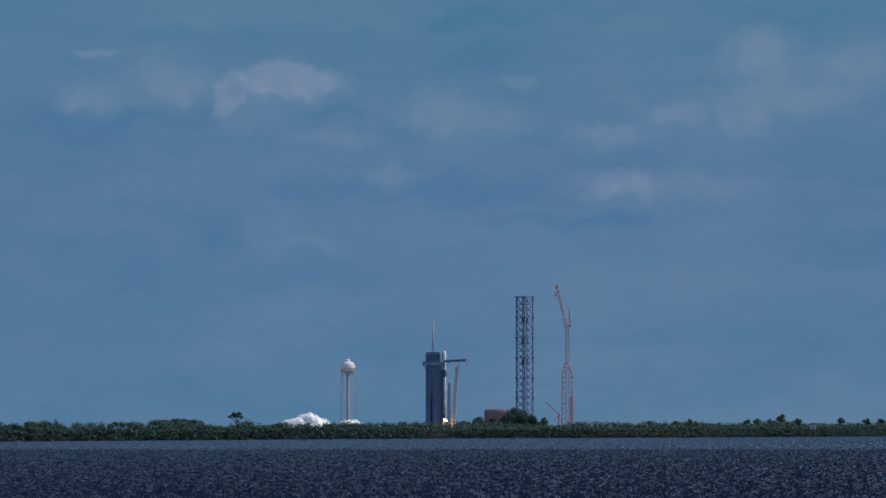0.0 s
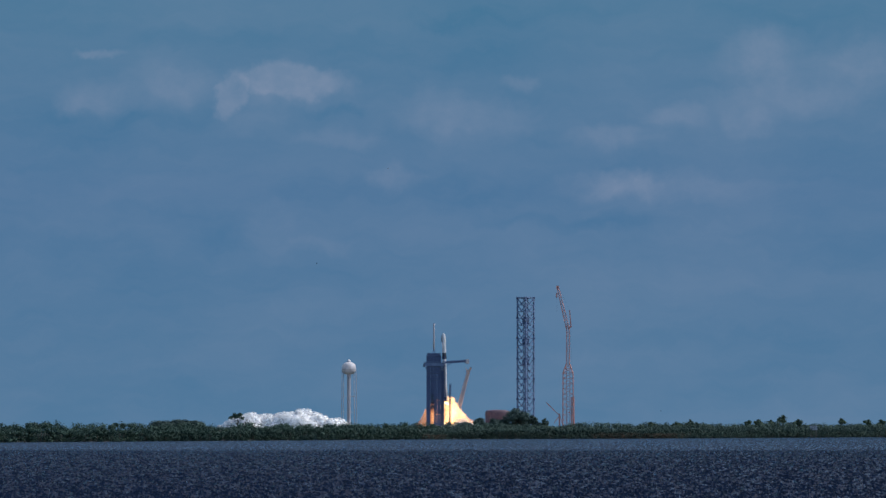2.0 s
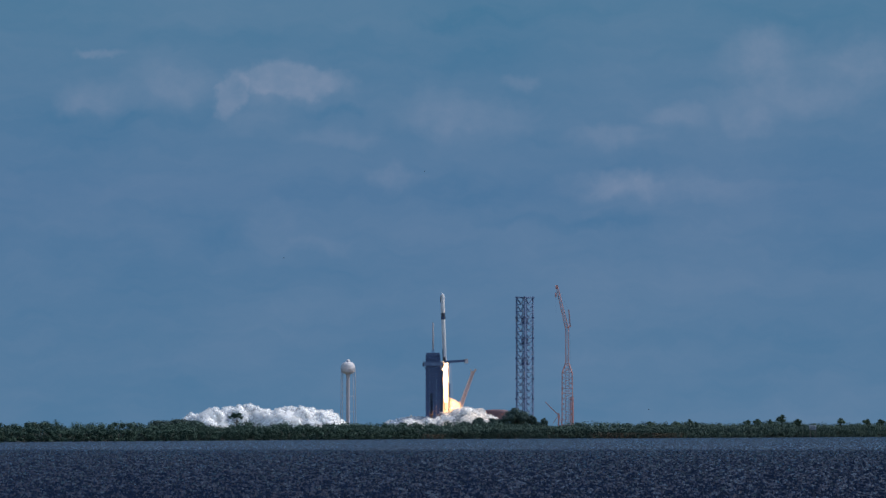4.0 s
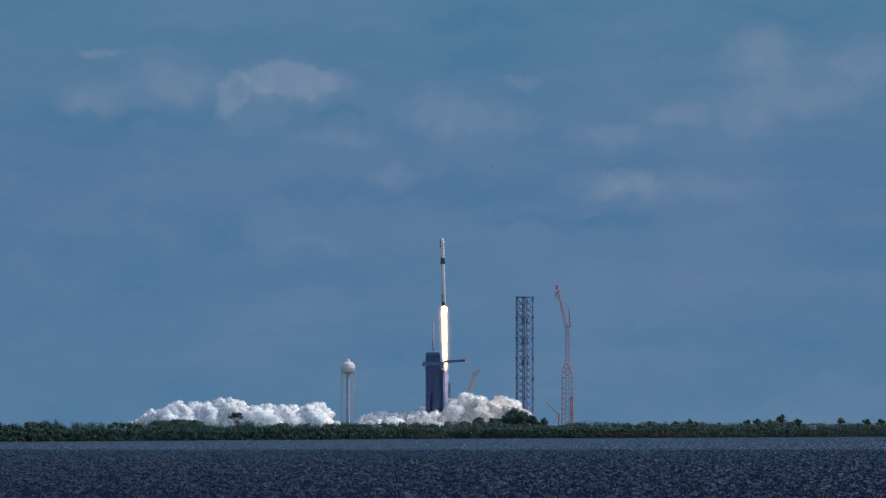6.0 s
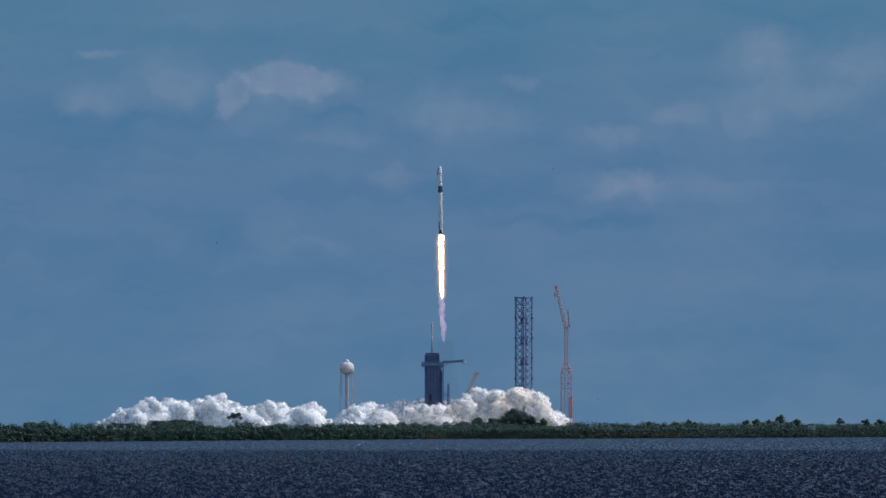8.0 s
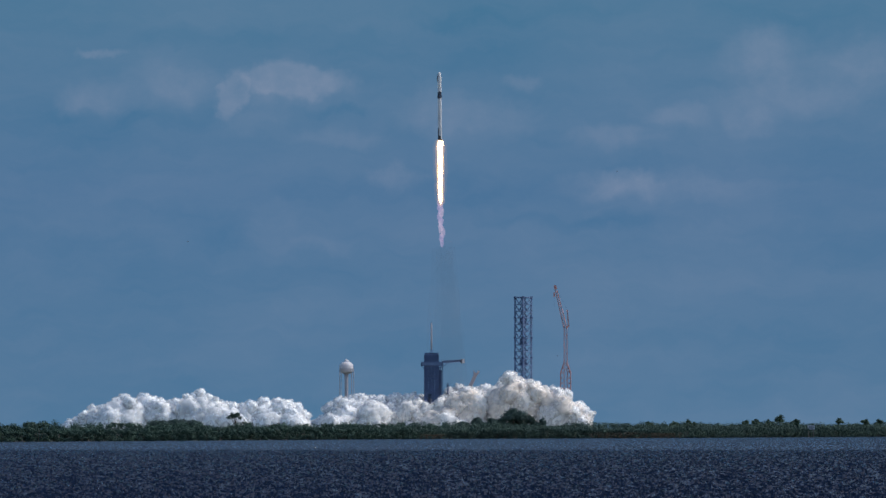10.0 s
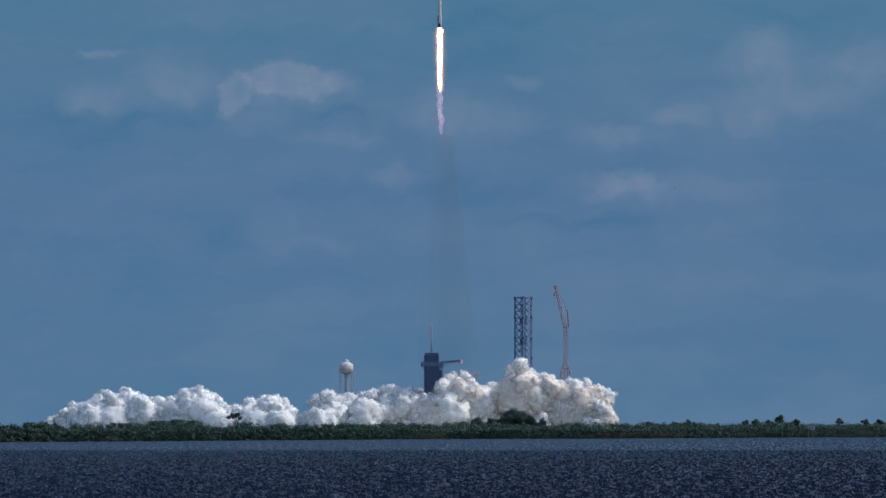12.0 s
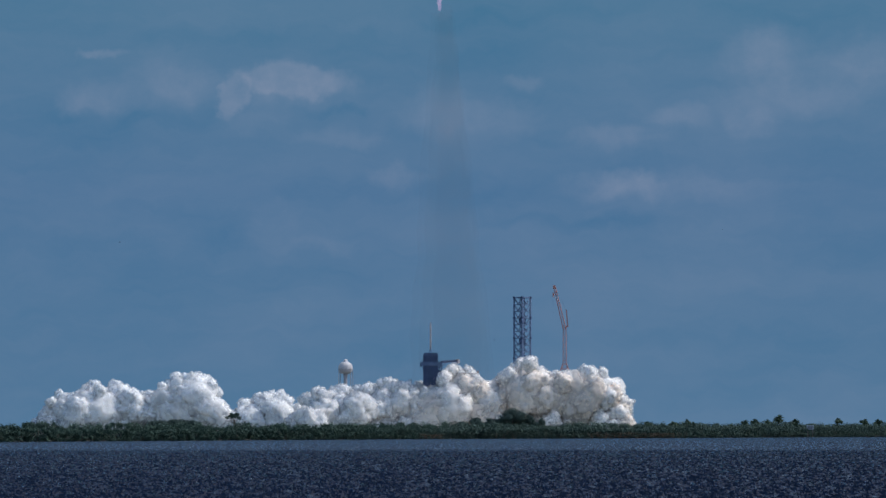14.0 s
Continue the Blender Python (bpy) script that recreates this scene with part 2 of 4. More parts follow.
def sky_mat():
    """Far sky: blue with a slight change in height, streaks of thin haze and soft clouds of torn outline."""
    m, n, l = node_mat("far_sky")
    n.remove(n["Principled BSDF"])

    def math_node(op, x, y=None):
        k = n.new("ShaderNodeMath")
        k.operation = op
        for i, v in enumerate((x, y)):
            if v is None:
                continue
            if isinstance(v, (int, float)):
                k.inputs[i].default_value = v
            else:
                l.new(v, k.inputs[i])
        return k.outputs[0]

    def vec_node(op, x, y):
        k = n.new("ShaderNodeVectorMath")
        k.operation = op
        for i, v in enumerate((x, y)):
            if isinstance(v, tuple):
                k.inputs[i].default_value = v
            else:
                l.new(v, k.inputs[i])
        return k

    def noise_of(vec, scale, detail, rough=0.55):
        k = n.new("ShaderNodeTexNoise")
        k.inputs["Scale"].default_value, k.inputs["Detail"].default_value, k.inputs["Roughness"].default_value = scale, detail, rough
        l.new(vec, k.inputs["Vector"])
        return k

    co = n.new("ShaderNodeTexCoord").outputs["Object"]
    flat = vec_node("MULTIPLY", co, (1, 0, 1)).outputs[0]
    warp = noise_of(flat, 0.022, 5).outputs["Color"]
    shift = vec_node("MULTIPLY", vec_node("SUBTRACT", warp, (0.5, 0.5, 0.5)).outputs[0], (75, 0, 48)).outputs[0]
    torn = vec_node("ADD", flat, shift).outputs[0]
    texture = noise_of(flat, 0.03, 6, 0.6).outputs[0]
    total = None
    for cx, cz, rx, rz, k in CLOUDS_WEST + CLOUDS_EAST:
        d = vec_node("LENGTH", vec_node("MULTIPLY", vec_node("SUBTRACT", torn, (cx, 0, cz)).outputs[0], (1 / rx, 0, 1 / rz)).outputs[0], (0, 0, 0)).outputs["Value"]
        ramp = n.new("ShaderNodeMapRange")
        ramp.interpolation_type = "SMOOTHSTEP"
        for i, v in ((1, 1.2 if k > 0.28 else 1.25), (2, 0.72 if k > 0.28 else 0.15), (3, 0), (4, k)):
            ramp.inputs[i].default_value = v
        l.new(d, ramp.inputs[0])
        total = ramp.outputs[0] if total is None else math_node("ADD", total, ramp.outputs[0])
    streak = noise_of(vec_node("MULTIPLY", torn, (0.25, 0, 1.0)).outputs[0], 0.016, 5, 0.6).outputs[0]
    total = math_node("MULTIPLY", total, math_node("ADD", math_node("MULTIPLY", texture, 2.0), 0.0))
    total = math_node("ADD", total, math_node("MULTIPLY", math_node("SUBTRACT", streak, 0.47), 0.5))
    sep = n.new("ShaderNodeSeparateXYZ")
    l.new(co, sep.inputs[0])
    up = n.new("ShaderNodeMapRange")
    up.inputs[1].default_value, up.inputs[2].default_value = 0, 480
    l.new(sep.outputs[2], up.inputs[0])
    blue = n.new("ShaderNodeValToRGB")
    blue.color_ramp.elements[0].color, blue.color_ramp.elements[1].color = (0.091, 0.194, 0.329, 1), (0.084, 0.194, 0.321, 1)
    mid = blue.color_ramp.elements.new(0.55)
    mid.color = (0.089, 0.185, 0.329, 1)
    l.new(up.outputs[0], blue.inputs[0])
    mx = n.new("ShaderNodeMix")
    mx.data_type, mx.clamp_factor = "RGBA", False
    l.new(total, mx.inputs[0])
    l.new(blue.outputs[0], mx.inputs[6])
    mx.inputs[7].default_value = (0.27, 0.32, 0.44, 1)
    em = n.new("ShaderNodeEmission")
    l.new(mx.outputs[2], em.inputs[0])
    l.new(em.outputs[0], n["Material Output"].inputs[0])
    return m


SKY = sky_mat()


# ---------------------------------------------------------------- mesh helpers
def mesh_of(name, bm, material, smooth=False):
    me = bpy.data.meshes.new(name)
    bm.to_mesh(me)
    bm.free()
    me.materials.append(material)
    if smooth:
        me.polygons.foreach_set("use_smooth", [True] * len(me.polygons))
    return me


def part(name, bm, material, parent=None, label="", smooth=False):
    ob = new(name, mesh_of(name, bm, material, smooth))
    if parent:
        ob.parent = parent
    return tagged(ob, label)


def thing(name, label, category, x=0, y=0, z=0, rz=0, group="", kind=""):
    ob = new(name)
    ob.matrix_basis = pose(x, y, z, 0, 0, rz)
    return tagged(ob, label, category, group, kind)


def box(bm, lo, hi):
    c, s = (Vector(lo) + Vector(hi)) / 2, Vector(hi) - Vector(lo)
    return bmesh.ops.create_cube(bm, size=1, matrix=Matrix.LocRotScale(c, None, s))


def beam(bm, p, q, w, sides=4):
    """A straight bar of width w from p to q."""
    p, q = Vector(p), Vector(q)
    d = q - p
    m = Matrix.Translation((p + q) / 2) @ d.to_track_quat("Z", "Y").to_matrix().to_4x4() @ pose(0, 0, 0, 0, 0, 45 if sides == 4 else 0)
    bmesh.ops.create_cone(bm, cap_ends=True, segments=sides, radius1=w * 0.7, radius2=w * 0.7, depth=d.length, matrix=m)


def turned(bm, rings, segments=24, x=0, y=0):
    """A body of revolution round the vertical through x, y from (radius, height) rings."""
    loops = []
    for r, z in rings:
        loops.append([bm.verts.new((x + r * math.cos(2 * math.pi * i / segments), y + r * math.sin(2 * math.pi * i / segments), z)) for i in range(segments)])
    for lo, hi in zip(loops, loops[1:]):
        for i in range(segments):
            j = (i + 1) % segments
            bm.faces.new((lo[i], lo[j], hi[j], hi[i]))
    bm.faces.new(loops[0][::-1])
    bm.faces.new(loops[-1])


def lattice(bm, z0, z1, half0, half1, panels, w, x=0, y=0, k=True):
    """Four-sided lattice shaft: corner posts, rings and cross bracing."""
    def corner(i, f):
        h = half0 + (half1 - half0) * f
        sx, sy = ((-1, -1), (1, -1), (1, 1), (-1, 1))[i % 4]
        return Vector((x + sx * h, y + sy * h, z0 + (z1 - z0) * f))
    for i in range(4):
        beam(bm, corner(i, 0), corner(i, 1), w)
    for p in range(panels):
        f0, f1 = p / panels, (p + 1) / panels
        for i in range(4):
            beam(bm, corner(i, f1), corner(i + 1, f1), w * 0.6)
            if k:
                mid = (corner(i, f0) + corner(i + 1, f0)) / 2
                beam(bm, corner(i, f1), mid, w * 0.55)
                beam(bm, corner(i + 1, f1), mid, w * 0.55)
            else:
                beam(bm, corner(i, f0), corner(i + 1, f1), w * 0.55) if (p + i) % 2 else beam(bm, corner(i + 1, f0), corner(i, f1), w * 0.55)


# ---------------------------------------------------------------- setting
def far_sky():
    bm = bmesh.new()
    cols, r = 60, 4900
    loops = [[bm.verts.new((r * math.sin(radians(b)), r * math.cos(radians(b)), z)) for b in np.linspace(-50, 50, cols)] for z in (-60, 300, 600, 950)]
    for lo, hi in zip(loops, loops[1:]):
        for i in range(cols - 1):
            bm.faces.new((lo[i], lo[i + 1], hi[i + 1], hi[i]))
    return tagged(part("backdrop", bm, SKY), "hazy blue sky with thin broken clouds", "sky", kind="structure")


SHORE_LINE = [(-4700, 700), (-160, 800), (-93, 948), (-53, 1105), (0, 1310), (71, 1450), (178, 1780), (400, 1900), (4700, 1900)]


def shore(x):
    """How far off the slanting far bank lies."""
    return float(np.interp(x, [p[0] for p in SHORE_LINE], [p[1] for p in SHORE_LINE]))


def ground_sheet():
    """Lagoon bed, low shore and flat land behind it, in one sheet to the horizon."""
    bm = bmesh.new()
    xs = [-4700, -1500, -600] + list(np.linspace(-300, 300, 41)) + [600, 1500, 4700]
    rows = [(-900, -3, 0), (0, -3, 0), (-60, -2.5, 1), (-6, -0.6, 1), (5, -0.1, 1), (30, 0.4, 1), (200, 0.4, 1), (4000, 0, 0), (4880, 0, 0)]
    grid = [[bm.verts.new((x, y + (shore(x) + (3 * noise.noise((x * 0.06, y, 0)) if abs(y) < 10 else 0) if near else 0), z)) for x in xs] for y, z, near in rows]
    for lo, hi in zip(grid, grid[1:]):
        for i in range(len(xs) - 1):
            bm.faces.new((lo[i], lo[i + 1], hi[i + 1], hi[i]))
    return tagged(part("ground", bm, SOIL), "flat dark marsh land behind the lagoon", "ground", kind="structure")


def ripple(x, seed, scale):
    """Smooth random heights between -1 and 1 along a line, with several sizes of ripple."""
    rng = np.random.default_rng(seed)
    z = np.zeros_like(x)
    for length, part_of in ((1.0, 0.5), (0.5, 0.65), (0.28, 0.4), (0.14, 0.4)):
        for _ in range(3):
            z += part_of * 0.45 * np.sin(2 * math.pi * x / (length * scale * rng.uniform(0.75, 1.3)) + rng.uniform(0, 6.28))
    return z


def water_sheet():
    """Choppy water to the far bank: wind waves, each a short steep crest with a longer back, calmer towards the bank."""
    cols, side = 1000, np.linspace(-1, 1, 1000)
    rows, y, k = [], 138.0, 0
    while y < 1950:
        X = side * (y * 0.115 + 8)
        far = min(1.0, max(0.0, (y - 530) / 70))
        big = 1.15 + 0.4 * far
        crest = (0.096 + 0.06 * ripple(X, 3 * k, big)) * (1 - 0.2 * far)
        crest = np.where(crest < 0.008, 0.008 + 0.1 * (crest - 0.008), crest)
        bend = y + 0.0025 * y * ripple(X, 3 * k + 1, 6.0)
        face = np.maximum(0.08, crest * 1.14) + 0.13 * far
        for dy, f in ((-1.0, 0.0), (0.0, 1.0)):
            rows.append(np.stack([X, bend + dy * face, crest * f - 0.02], -1))
        y *= 1.0085 + 0.01 * far
        k += 1
    count = len(rows)
    me = bpy.data.meshes.new("water")
    i = np.arange(count - 1)[:, None] * cols + np.arange(cols - 1)[None, :]
    faces = np.stack([i, i + 1, i + 1 + cols, i + cols], -1).reshape(-1, 4)
    me.from_pydata(np.concatenate(rows).tolist(), [], faces.tolist())
    me.materials.append(WATER)
    return tagged(new("water", me), "dark blue choppy lagoon water", "water", kind="structure")


def still_water():
    bm = bmesh.new()
    for lo, hi in (((-4600, -880), (4600, 1880)),):
        bm.faces.new([bm.verts.new(p) for p in ((lo[0], lo[1], -0.45), (hi[0], lo[1], -0.45), (hi[0], hi[1], -0.45), (lo[0], hi[1], -0.45))])
    return tagged(part("water_outer", bm, WATER), "dark blue lagoon water", "water", kind="structure")


backdrop = far_sky()
ground_sheet()
waves = water_sheet()
still_water()


# ---------------------------------------------------------------- launch pad
PAD = 4300


def pad_apron():
    bm = bmesh.new()
    for h, z0, z1 in ((70, 0.0, 2.1),):
        lo = [bm.verts.new((sx * (h + 16) + 5, PAD + sy * (h + 16), z0)) for sx, sy in ((-1, -1), (1, -1), (1, 1), (-1, 1))]
        hi = [bm.verts.new((sx * h + 5, PAD + sy * h, z1)) for sx, sy in ((-1, -1), (1, -1), (1, 1), (-1, 1))]
        for i in range(4):
            bm.faces.new((lo[i], lo[(i + 1) % 4], hi[(i + 1) % 4], hi[i]))
        bm.faces.new(hi)
    return tagged(part("launch_pad", bm, CONCRETE), "raised grey concrete launch pad mound", "launch pad", kind="structure")


def service_tower():
    """Clad service tower with a mast, an upper gallery, a slewing access arm and a hinge column."""
    t = thing("service_tower", "dark grey clad launch service tower with a tall mast", "tower", -9.5, PAD - 8, 2.0)
    h, top, step = 6.6, 65.0, 3.25
    for sx in (-1, 1):
        for sy in (-1, 1):
            bm = bmesh.new()
            beam(bm, (sx * h, sy * h, 0), (sx * h, sy * h, top + 7.5), 0.9)
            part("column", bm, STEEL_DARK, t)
    z, i = step, 0
    while z < top + 7:
        bm = bmesh.new()
        box(bm, (-h - 0.5, -h - 0.5, z - 0.2), (h + 0.5, h + 0.5, z + 0.2))
        part("floor_deck", bm, STEEL_DARK, t)
        for side in range(4):
            for j in range(4):
                rng = random.Random(i * 13 + side * 5 + j)
                if (z < 34 and side in (0, 2) and j == 1) or rng.random() < (0.05 if z < 30 else 0.03 if side in (0, 1) else 0.5):
                    continue
                bm = bmesh.new()
                x0 = -h + 0.45 + j * 3.1
                bar = rng.uniform(2.7, 2.85)
                box(bm, (x0, -h - 0.12, z + 0.2), (x0 + 2.95, -h + 0.1, z + 0.2 + bar))
                bm.transform(pose(0, 0, 0, 0, 0, side * 90))
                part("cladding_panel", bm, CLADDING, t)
        for side in (0, 1):
            a, b = (-h, h) if i % 2 else (h, -h)
            for s in (-1, 1):
                p, q = ((a, s * h, z - step), (b, s * h, z)) if side else ((s * h, a, z - step), (s * h, b, z))
                bm = bmesh.new()
                beam(bm, p, q, 0.35)
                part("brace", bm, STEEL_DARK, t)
        z += step
        i += 1
    bm = bmesh.new()
    box(bm, (-h - 2.4, -h - 1.6, top - 2.8), (h + 3.2, h + 1.6, top - 0.4))
    box(bm, (-h - 3.2, -h - 2, top - 0.4), (h + 4.4, h + 2, top + 0.2))
    for k in range(24):
        x = -h - 3.1 + k * 0.88
        for y in (-h - 1.9, h + 1.9):
            beam(bm, (x, y, top), (x, y, top + 1.4), 0.12)
    for y in (-h - 1.9, h + 1.9):
        for zz in (0.7, 1.4):
            beam(bm, (-h - 3.1, y, top + zz), (h + 4.3, y, top + zz), 0.12)
    part("gallery", bm, STEEL_BLUE, t, "grey steel gallery with railing")
    for sx in (-1, 1):
        bm = bmesh.new()
        beam(bm, (sx * (h + 3), -h, top - 0.5), (sx * h, -h, top - 7), 0.5)
        beam(bm, (sx * (h + 3), h, top - 0.5), (sx * h, h, top - 7), 0.5)
        part("bracket", bm, STEEL_DARK, t)
    bm = bmesh.new()
    box(bm, (-h - 3.4, -3, top - 3.6), (-h - 1.6, 0, top - 0.5))
    part("winch_house", bm, STEEL_DARK, t)
    bm = bmesh.new()
    box(bm, (-h - 0.4, -h - 0.4, top + 7.2), (h + 0.4, h + 0.4, top + 7.7))
    part("roof", bm, STEEL_BLUE, t)
    for x in (-5.6, -3.0, 1.8, 4.6):
        bm = bmesh.new()
        box(bm, (x - 0.45, -h, top + 7.7), (x + 0.45, -h + 1, top + 8.5))
        part("roof_lamp", bm, TANK_WHITE, t, "small white roof floodlight")
    bm = bmesh.new()
    lattice(bm, top + 7.6, top + 12.5, 1.5, 0.9, 3, 0.3)
    part("mast_base", bm, STEEL_BLUE, t)
    bm = bmesh.new()
    turned(bm, [(0.85, top + 12.0), (0.8, top + 24), (0.68, top + 36), (0.45, top + 38.2), (0.12, top + 38.6)], 14)
    part("lightning_mast", bm, PALE_STEEL, t, "pale lightning mast", smooth=True)
    # lift shaft and umbilical side towards the vehicle
    bm = bmesh.new()
    lattice(bm, 0, top - 2, 1.9, 1.9, 20, 0.55, x=h + 2.3, y=-2)
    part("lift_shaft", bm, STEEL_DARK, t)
    bm = bmesh.new()
    box(bm, (h + 0.6, -3.6, 0), (h + 3.2, -0.6, 58))
    part("lift_cladding", bm, CLADDING, t)
    bm = bmesh.new()
    lattice(bm, 0, 45, 0.8, 0.6, 14, 0.5, x=15.6, y=-3)
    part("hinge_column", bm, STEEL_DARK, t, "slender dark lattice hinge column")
    bm = bmesh.new()
    for z0 in np.arange(3, 38, 4.4):
        beam(bm, (h + 4, -3, z0), (15.4, -3, z0), 0.5)
        beam(bm, (h + 4, -3, z0), (15.4, -3, z0 + 4.4), 0.3)
        beam(bm, (15.4, -3, z0), (h + 4, -3, z0 + 4.4), 0.3)
    part("link_truss", bm, STEEL_DARK, t)
    # arm, hinged at the gallery corner
    arm = new("access_arm")
    arm.parent = t
    bm = bmesh.new()
    for y in (-1.2, 1.2):
        for z0 in (0.0, 2.2):
            beam(bm, (0, y, z0), (20.5, y, z0 + 1.2), 0.4)
        for k in range(9):
            x = k * 2.3
            beam(bm, (x, y, x * 0.058), (x + 1.15, y, 2.2 + x * 0.058), 0.25)
            beam(bm, (x + 1.15, y, 2.2 + x * 0.058), (x + 2.3, y, x * 0.058 + 0.13), 0.25)
    part("truss", bm, STEEL_BLUE, arm, "grey enclosed truss of the arm")
    bm = bmesh.new()
    box(bm, (0, -1.05, 0.0), (20.4, 1.05, 1.9))
    for v in bm.verts:
        v.co.z += v.co.x * 0.058
    part("walkway", bm, STEEL_DARK, arm)
    bm = bmesh.new()
    box(bm, (20.3, -1.9, -0.2), (23.2, 1.9, 4.0))
    bmesh.ops.bevel(bm, geom=bm.edges[:], offset=0.3, segments=2, affect="EDGES")
    part("white_room", bm, PALE_STEEL, arm, "pale boarding room at the arm's end")
    bm = bmesh.new()
    beam(bm, (0.3, 0, 0), (-2.6, 0, -6), 0.9)
    beam(bm, (6.0, 0, 0.3), (-2.6, 0, -5), 0.45)
    part("hinge", bm, STEEL_DARK, arm)
    return t, arm


def strongback():
    """Lattice cradle that leans away from the vehicle about its foot."""
    t = thing("strongback", "sooty pale lattice strongback leaning on its hinge", "launch cradle", 9.5, PAD + 6, 5.0)
    bm = bmesh.new()
    lattice(bm, 0, 57, 2.1, 1.1, 19, 0.55)
    part("boom", bm, STRONGBACK, t)
    bm = bmesh.new()
    box(bm, (-0.55, -1.4, 0), (0.75, 1.4, 56))
    part("duct", bm, STRONGBACK, t)
    bm = bmesh.new()
    box(bm, (-2.3, -1.7, 55), (1.6, 1.7, 57.5))
    beam(bm, (-2.0, -1.5, 57), (-3.6, -2.2, 58.5), 0.5)
    beam(bm, (-2.0, 1.5, 57), (-3.6, 2.2, 58.5), 0.5)
    box(bm, (0.2, -1.2, 57.5), (2.2, 1.2, 60.5))
    part("cradle_arms", bm, STRONGBACK, t)
    bm = bmesh.new()
    beam(bm, (0, -3.4, 0), (0, 3.4, 0), 1.6, 12)
    part("hinge", bm, STEEL_DARK, t)
    return t


def lattice_tower():
    t = thing("lattice_tower", "tall blue-grey steel lattice launch tower", "tower", 79.3, PAD + 60, 0, 45)
    h, panel, count = 5.6, 6.55, 20
    for sx in (-1, 1):
        for sy in (-1, 1):
            bm = bmesh.new()
            beam(bm, (sx * h, sy * h, 0), (sx * h, sy * h, panel * count), 1.25)
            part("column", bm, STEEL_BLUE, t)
    for p in range(count):
        z0, z1 = p * panel, (p + 1) * panel
        for side in range(4):
            bm = bmesh.new()
            beam(bm, (-h, -h, z1), (h, -h, z1), 0.8)
            beam(bm, (-h, -h, z1), (0, -h, z0 + 0.8), 0.72)
            beam(bm, (h, -h, z1), (0, -h, z0 + 0.8), 0.72)
            bm.transform(pose(0, 0, 0, 0, 0, side * 90))
            part("brace", bm, STEEL_BLUE, t)
        if p % 3 == 1:
            for side in range(4):
                bm = bmesh.new()
                box(bm, (-h - 0.9, -h - 0.9, z1 - 0.5), (-h + 0.9, -h + 0.9, z1 + 1.2))
                bm.transform(pose(0, 0, 0, 0, 0, side * 90))
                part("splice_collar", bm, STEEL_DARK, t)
    bm = bmesh.new()
    lattice(bm, 0, panel * count, 1.5, 1.5, 40, 0.4, x=0.5, y=0.5, k=False)
    part("lift_shaft", bm, STEEL_DARK, t)
    for z in (66, 86, 106):
        bm = bmesh.new()
        box(bm, (-2.5, -2.5, z), (2.2, 2.2, z + 5))
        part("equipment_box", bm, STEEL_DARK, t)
    bm = bmesh.new()
    box(bm, (-h - 0.5, -h - 0.5, panel * count), (h + 0.5, h + 0.5, panel * count + 0.8))
    part("roof_deck", bm, STEEL_BLUE, t)
    return t


def crawler_crane():
    t = thing("crawler_crane", "haze-paled orange lattice crawler crane with a raised jib", "crane", 119.8, PAD + 40, 0)
    bm = bmesh.new()
    lattice(bm, 3, 58, 5.1, 4.8, 11, 0.5, k=False)
    part("lower_mast", bm, CRANE_RED, t)
    for x in (-1.4, 1.8):
        bm = bmesh.new()
        beam(bm, (x, 0, 3), (x, 0, 62), 0.42)
        part("hoist_leg", bm, CRANE_RED, t)
    bm = bmesh.new()
    lattice(bm, 58, 67, 4.8, 1.7, 2, 0.7, k=False)
    part("mast_taper", bm, CRANE_RED, t)
    bm = bmesh.new()
    lattice(bm, 67, 103, 1.6, 1.4, 12, 0.38, k=False)
    part("upper_mast", bm, CRANE_RED, t)
    bm = bmesh.new()
    lattice(bm, 0, 41, 1.5, 0.8, 11, 0.42, k=False)
    bm.transform(pose(-0.3, 0, 101.5, 0, -13.5, 0))
    part("jib", bm, CRANE_RED, t)
    bm = bmesh.new()
    box(bm, (-11.2, -1.2, 139), (-8.9, 1.2, 142.5))
    box(bm, (-11.6, -0.8, 131), (-10.2, 0.8, 135.5))
    part("jib_head", bm, CRANE_RED, t)
    bm = bmesh.new()
    beam(bm, (3.0, 0, 103), (1.5, 0, 119), 1.0)
    beam(bm, (0, 0, 101), (3.6, 0, 103.5), 1.3)
    part("strut", bm, CRANE_RED, t)
    for q in ((-9.7, 0, 141.5), (1.5, 0, 119)):
        bm = bmesh.new()
        beam(bm, (4.0, 0, 58) if q[2] < 130 else (1.5, 0, 119), q if q[2] > 130 else (1.5, 0, 119), 0.1)
        part("stay_cable", bm, STEEL_DARK, t)
    bm = bmesh.new()
    beam(bm, (-10.8, 0.4, 133), (-10.8, 0.4, 116), 0.07)
    part("hoist_cable", bm, STEEL_DARK, t)
    bm = bmesh.new()
    box(bm, (-5, -4.5, 2.2), (9, 4.5, 7))
    bmesh.ops.bevel(bm, geom=bm.edges[:], offset=0.4, segments=2, affect="EDGES")
    part("superstructure", bm, CRANE_RED, t)
    for y in (-5, 5):
        bm = bmesh.new()
        box(bm, (-6, y - 1, 0), (7, y + 1, 2.3))
        bmesh.ops.bevel(bm, geom=bm.edges[:], offset=0.8, segments=3, affect="EDGES")
        part("crawler_track", bm, STEEL_DARK, t)
    bm = bmesh.new()
    lattice(bm, 5, 35, 1.3, 1.1, 8, 0.5, k=False, x=4.6)
    part("derrick_back", bm, CRANE_RED, t)
    return t


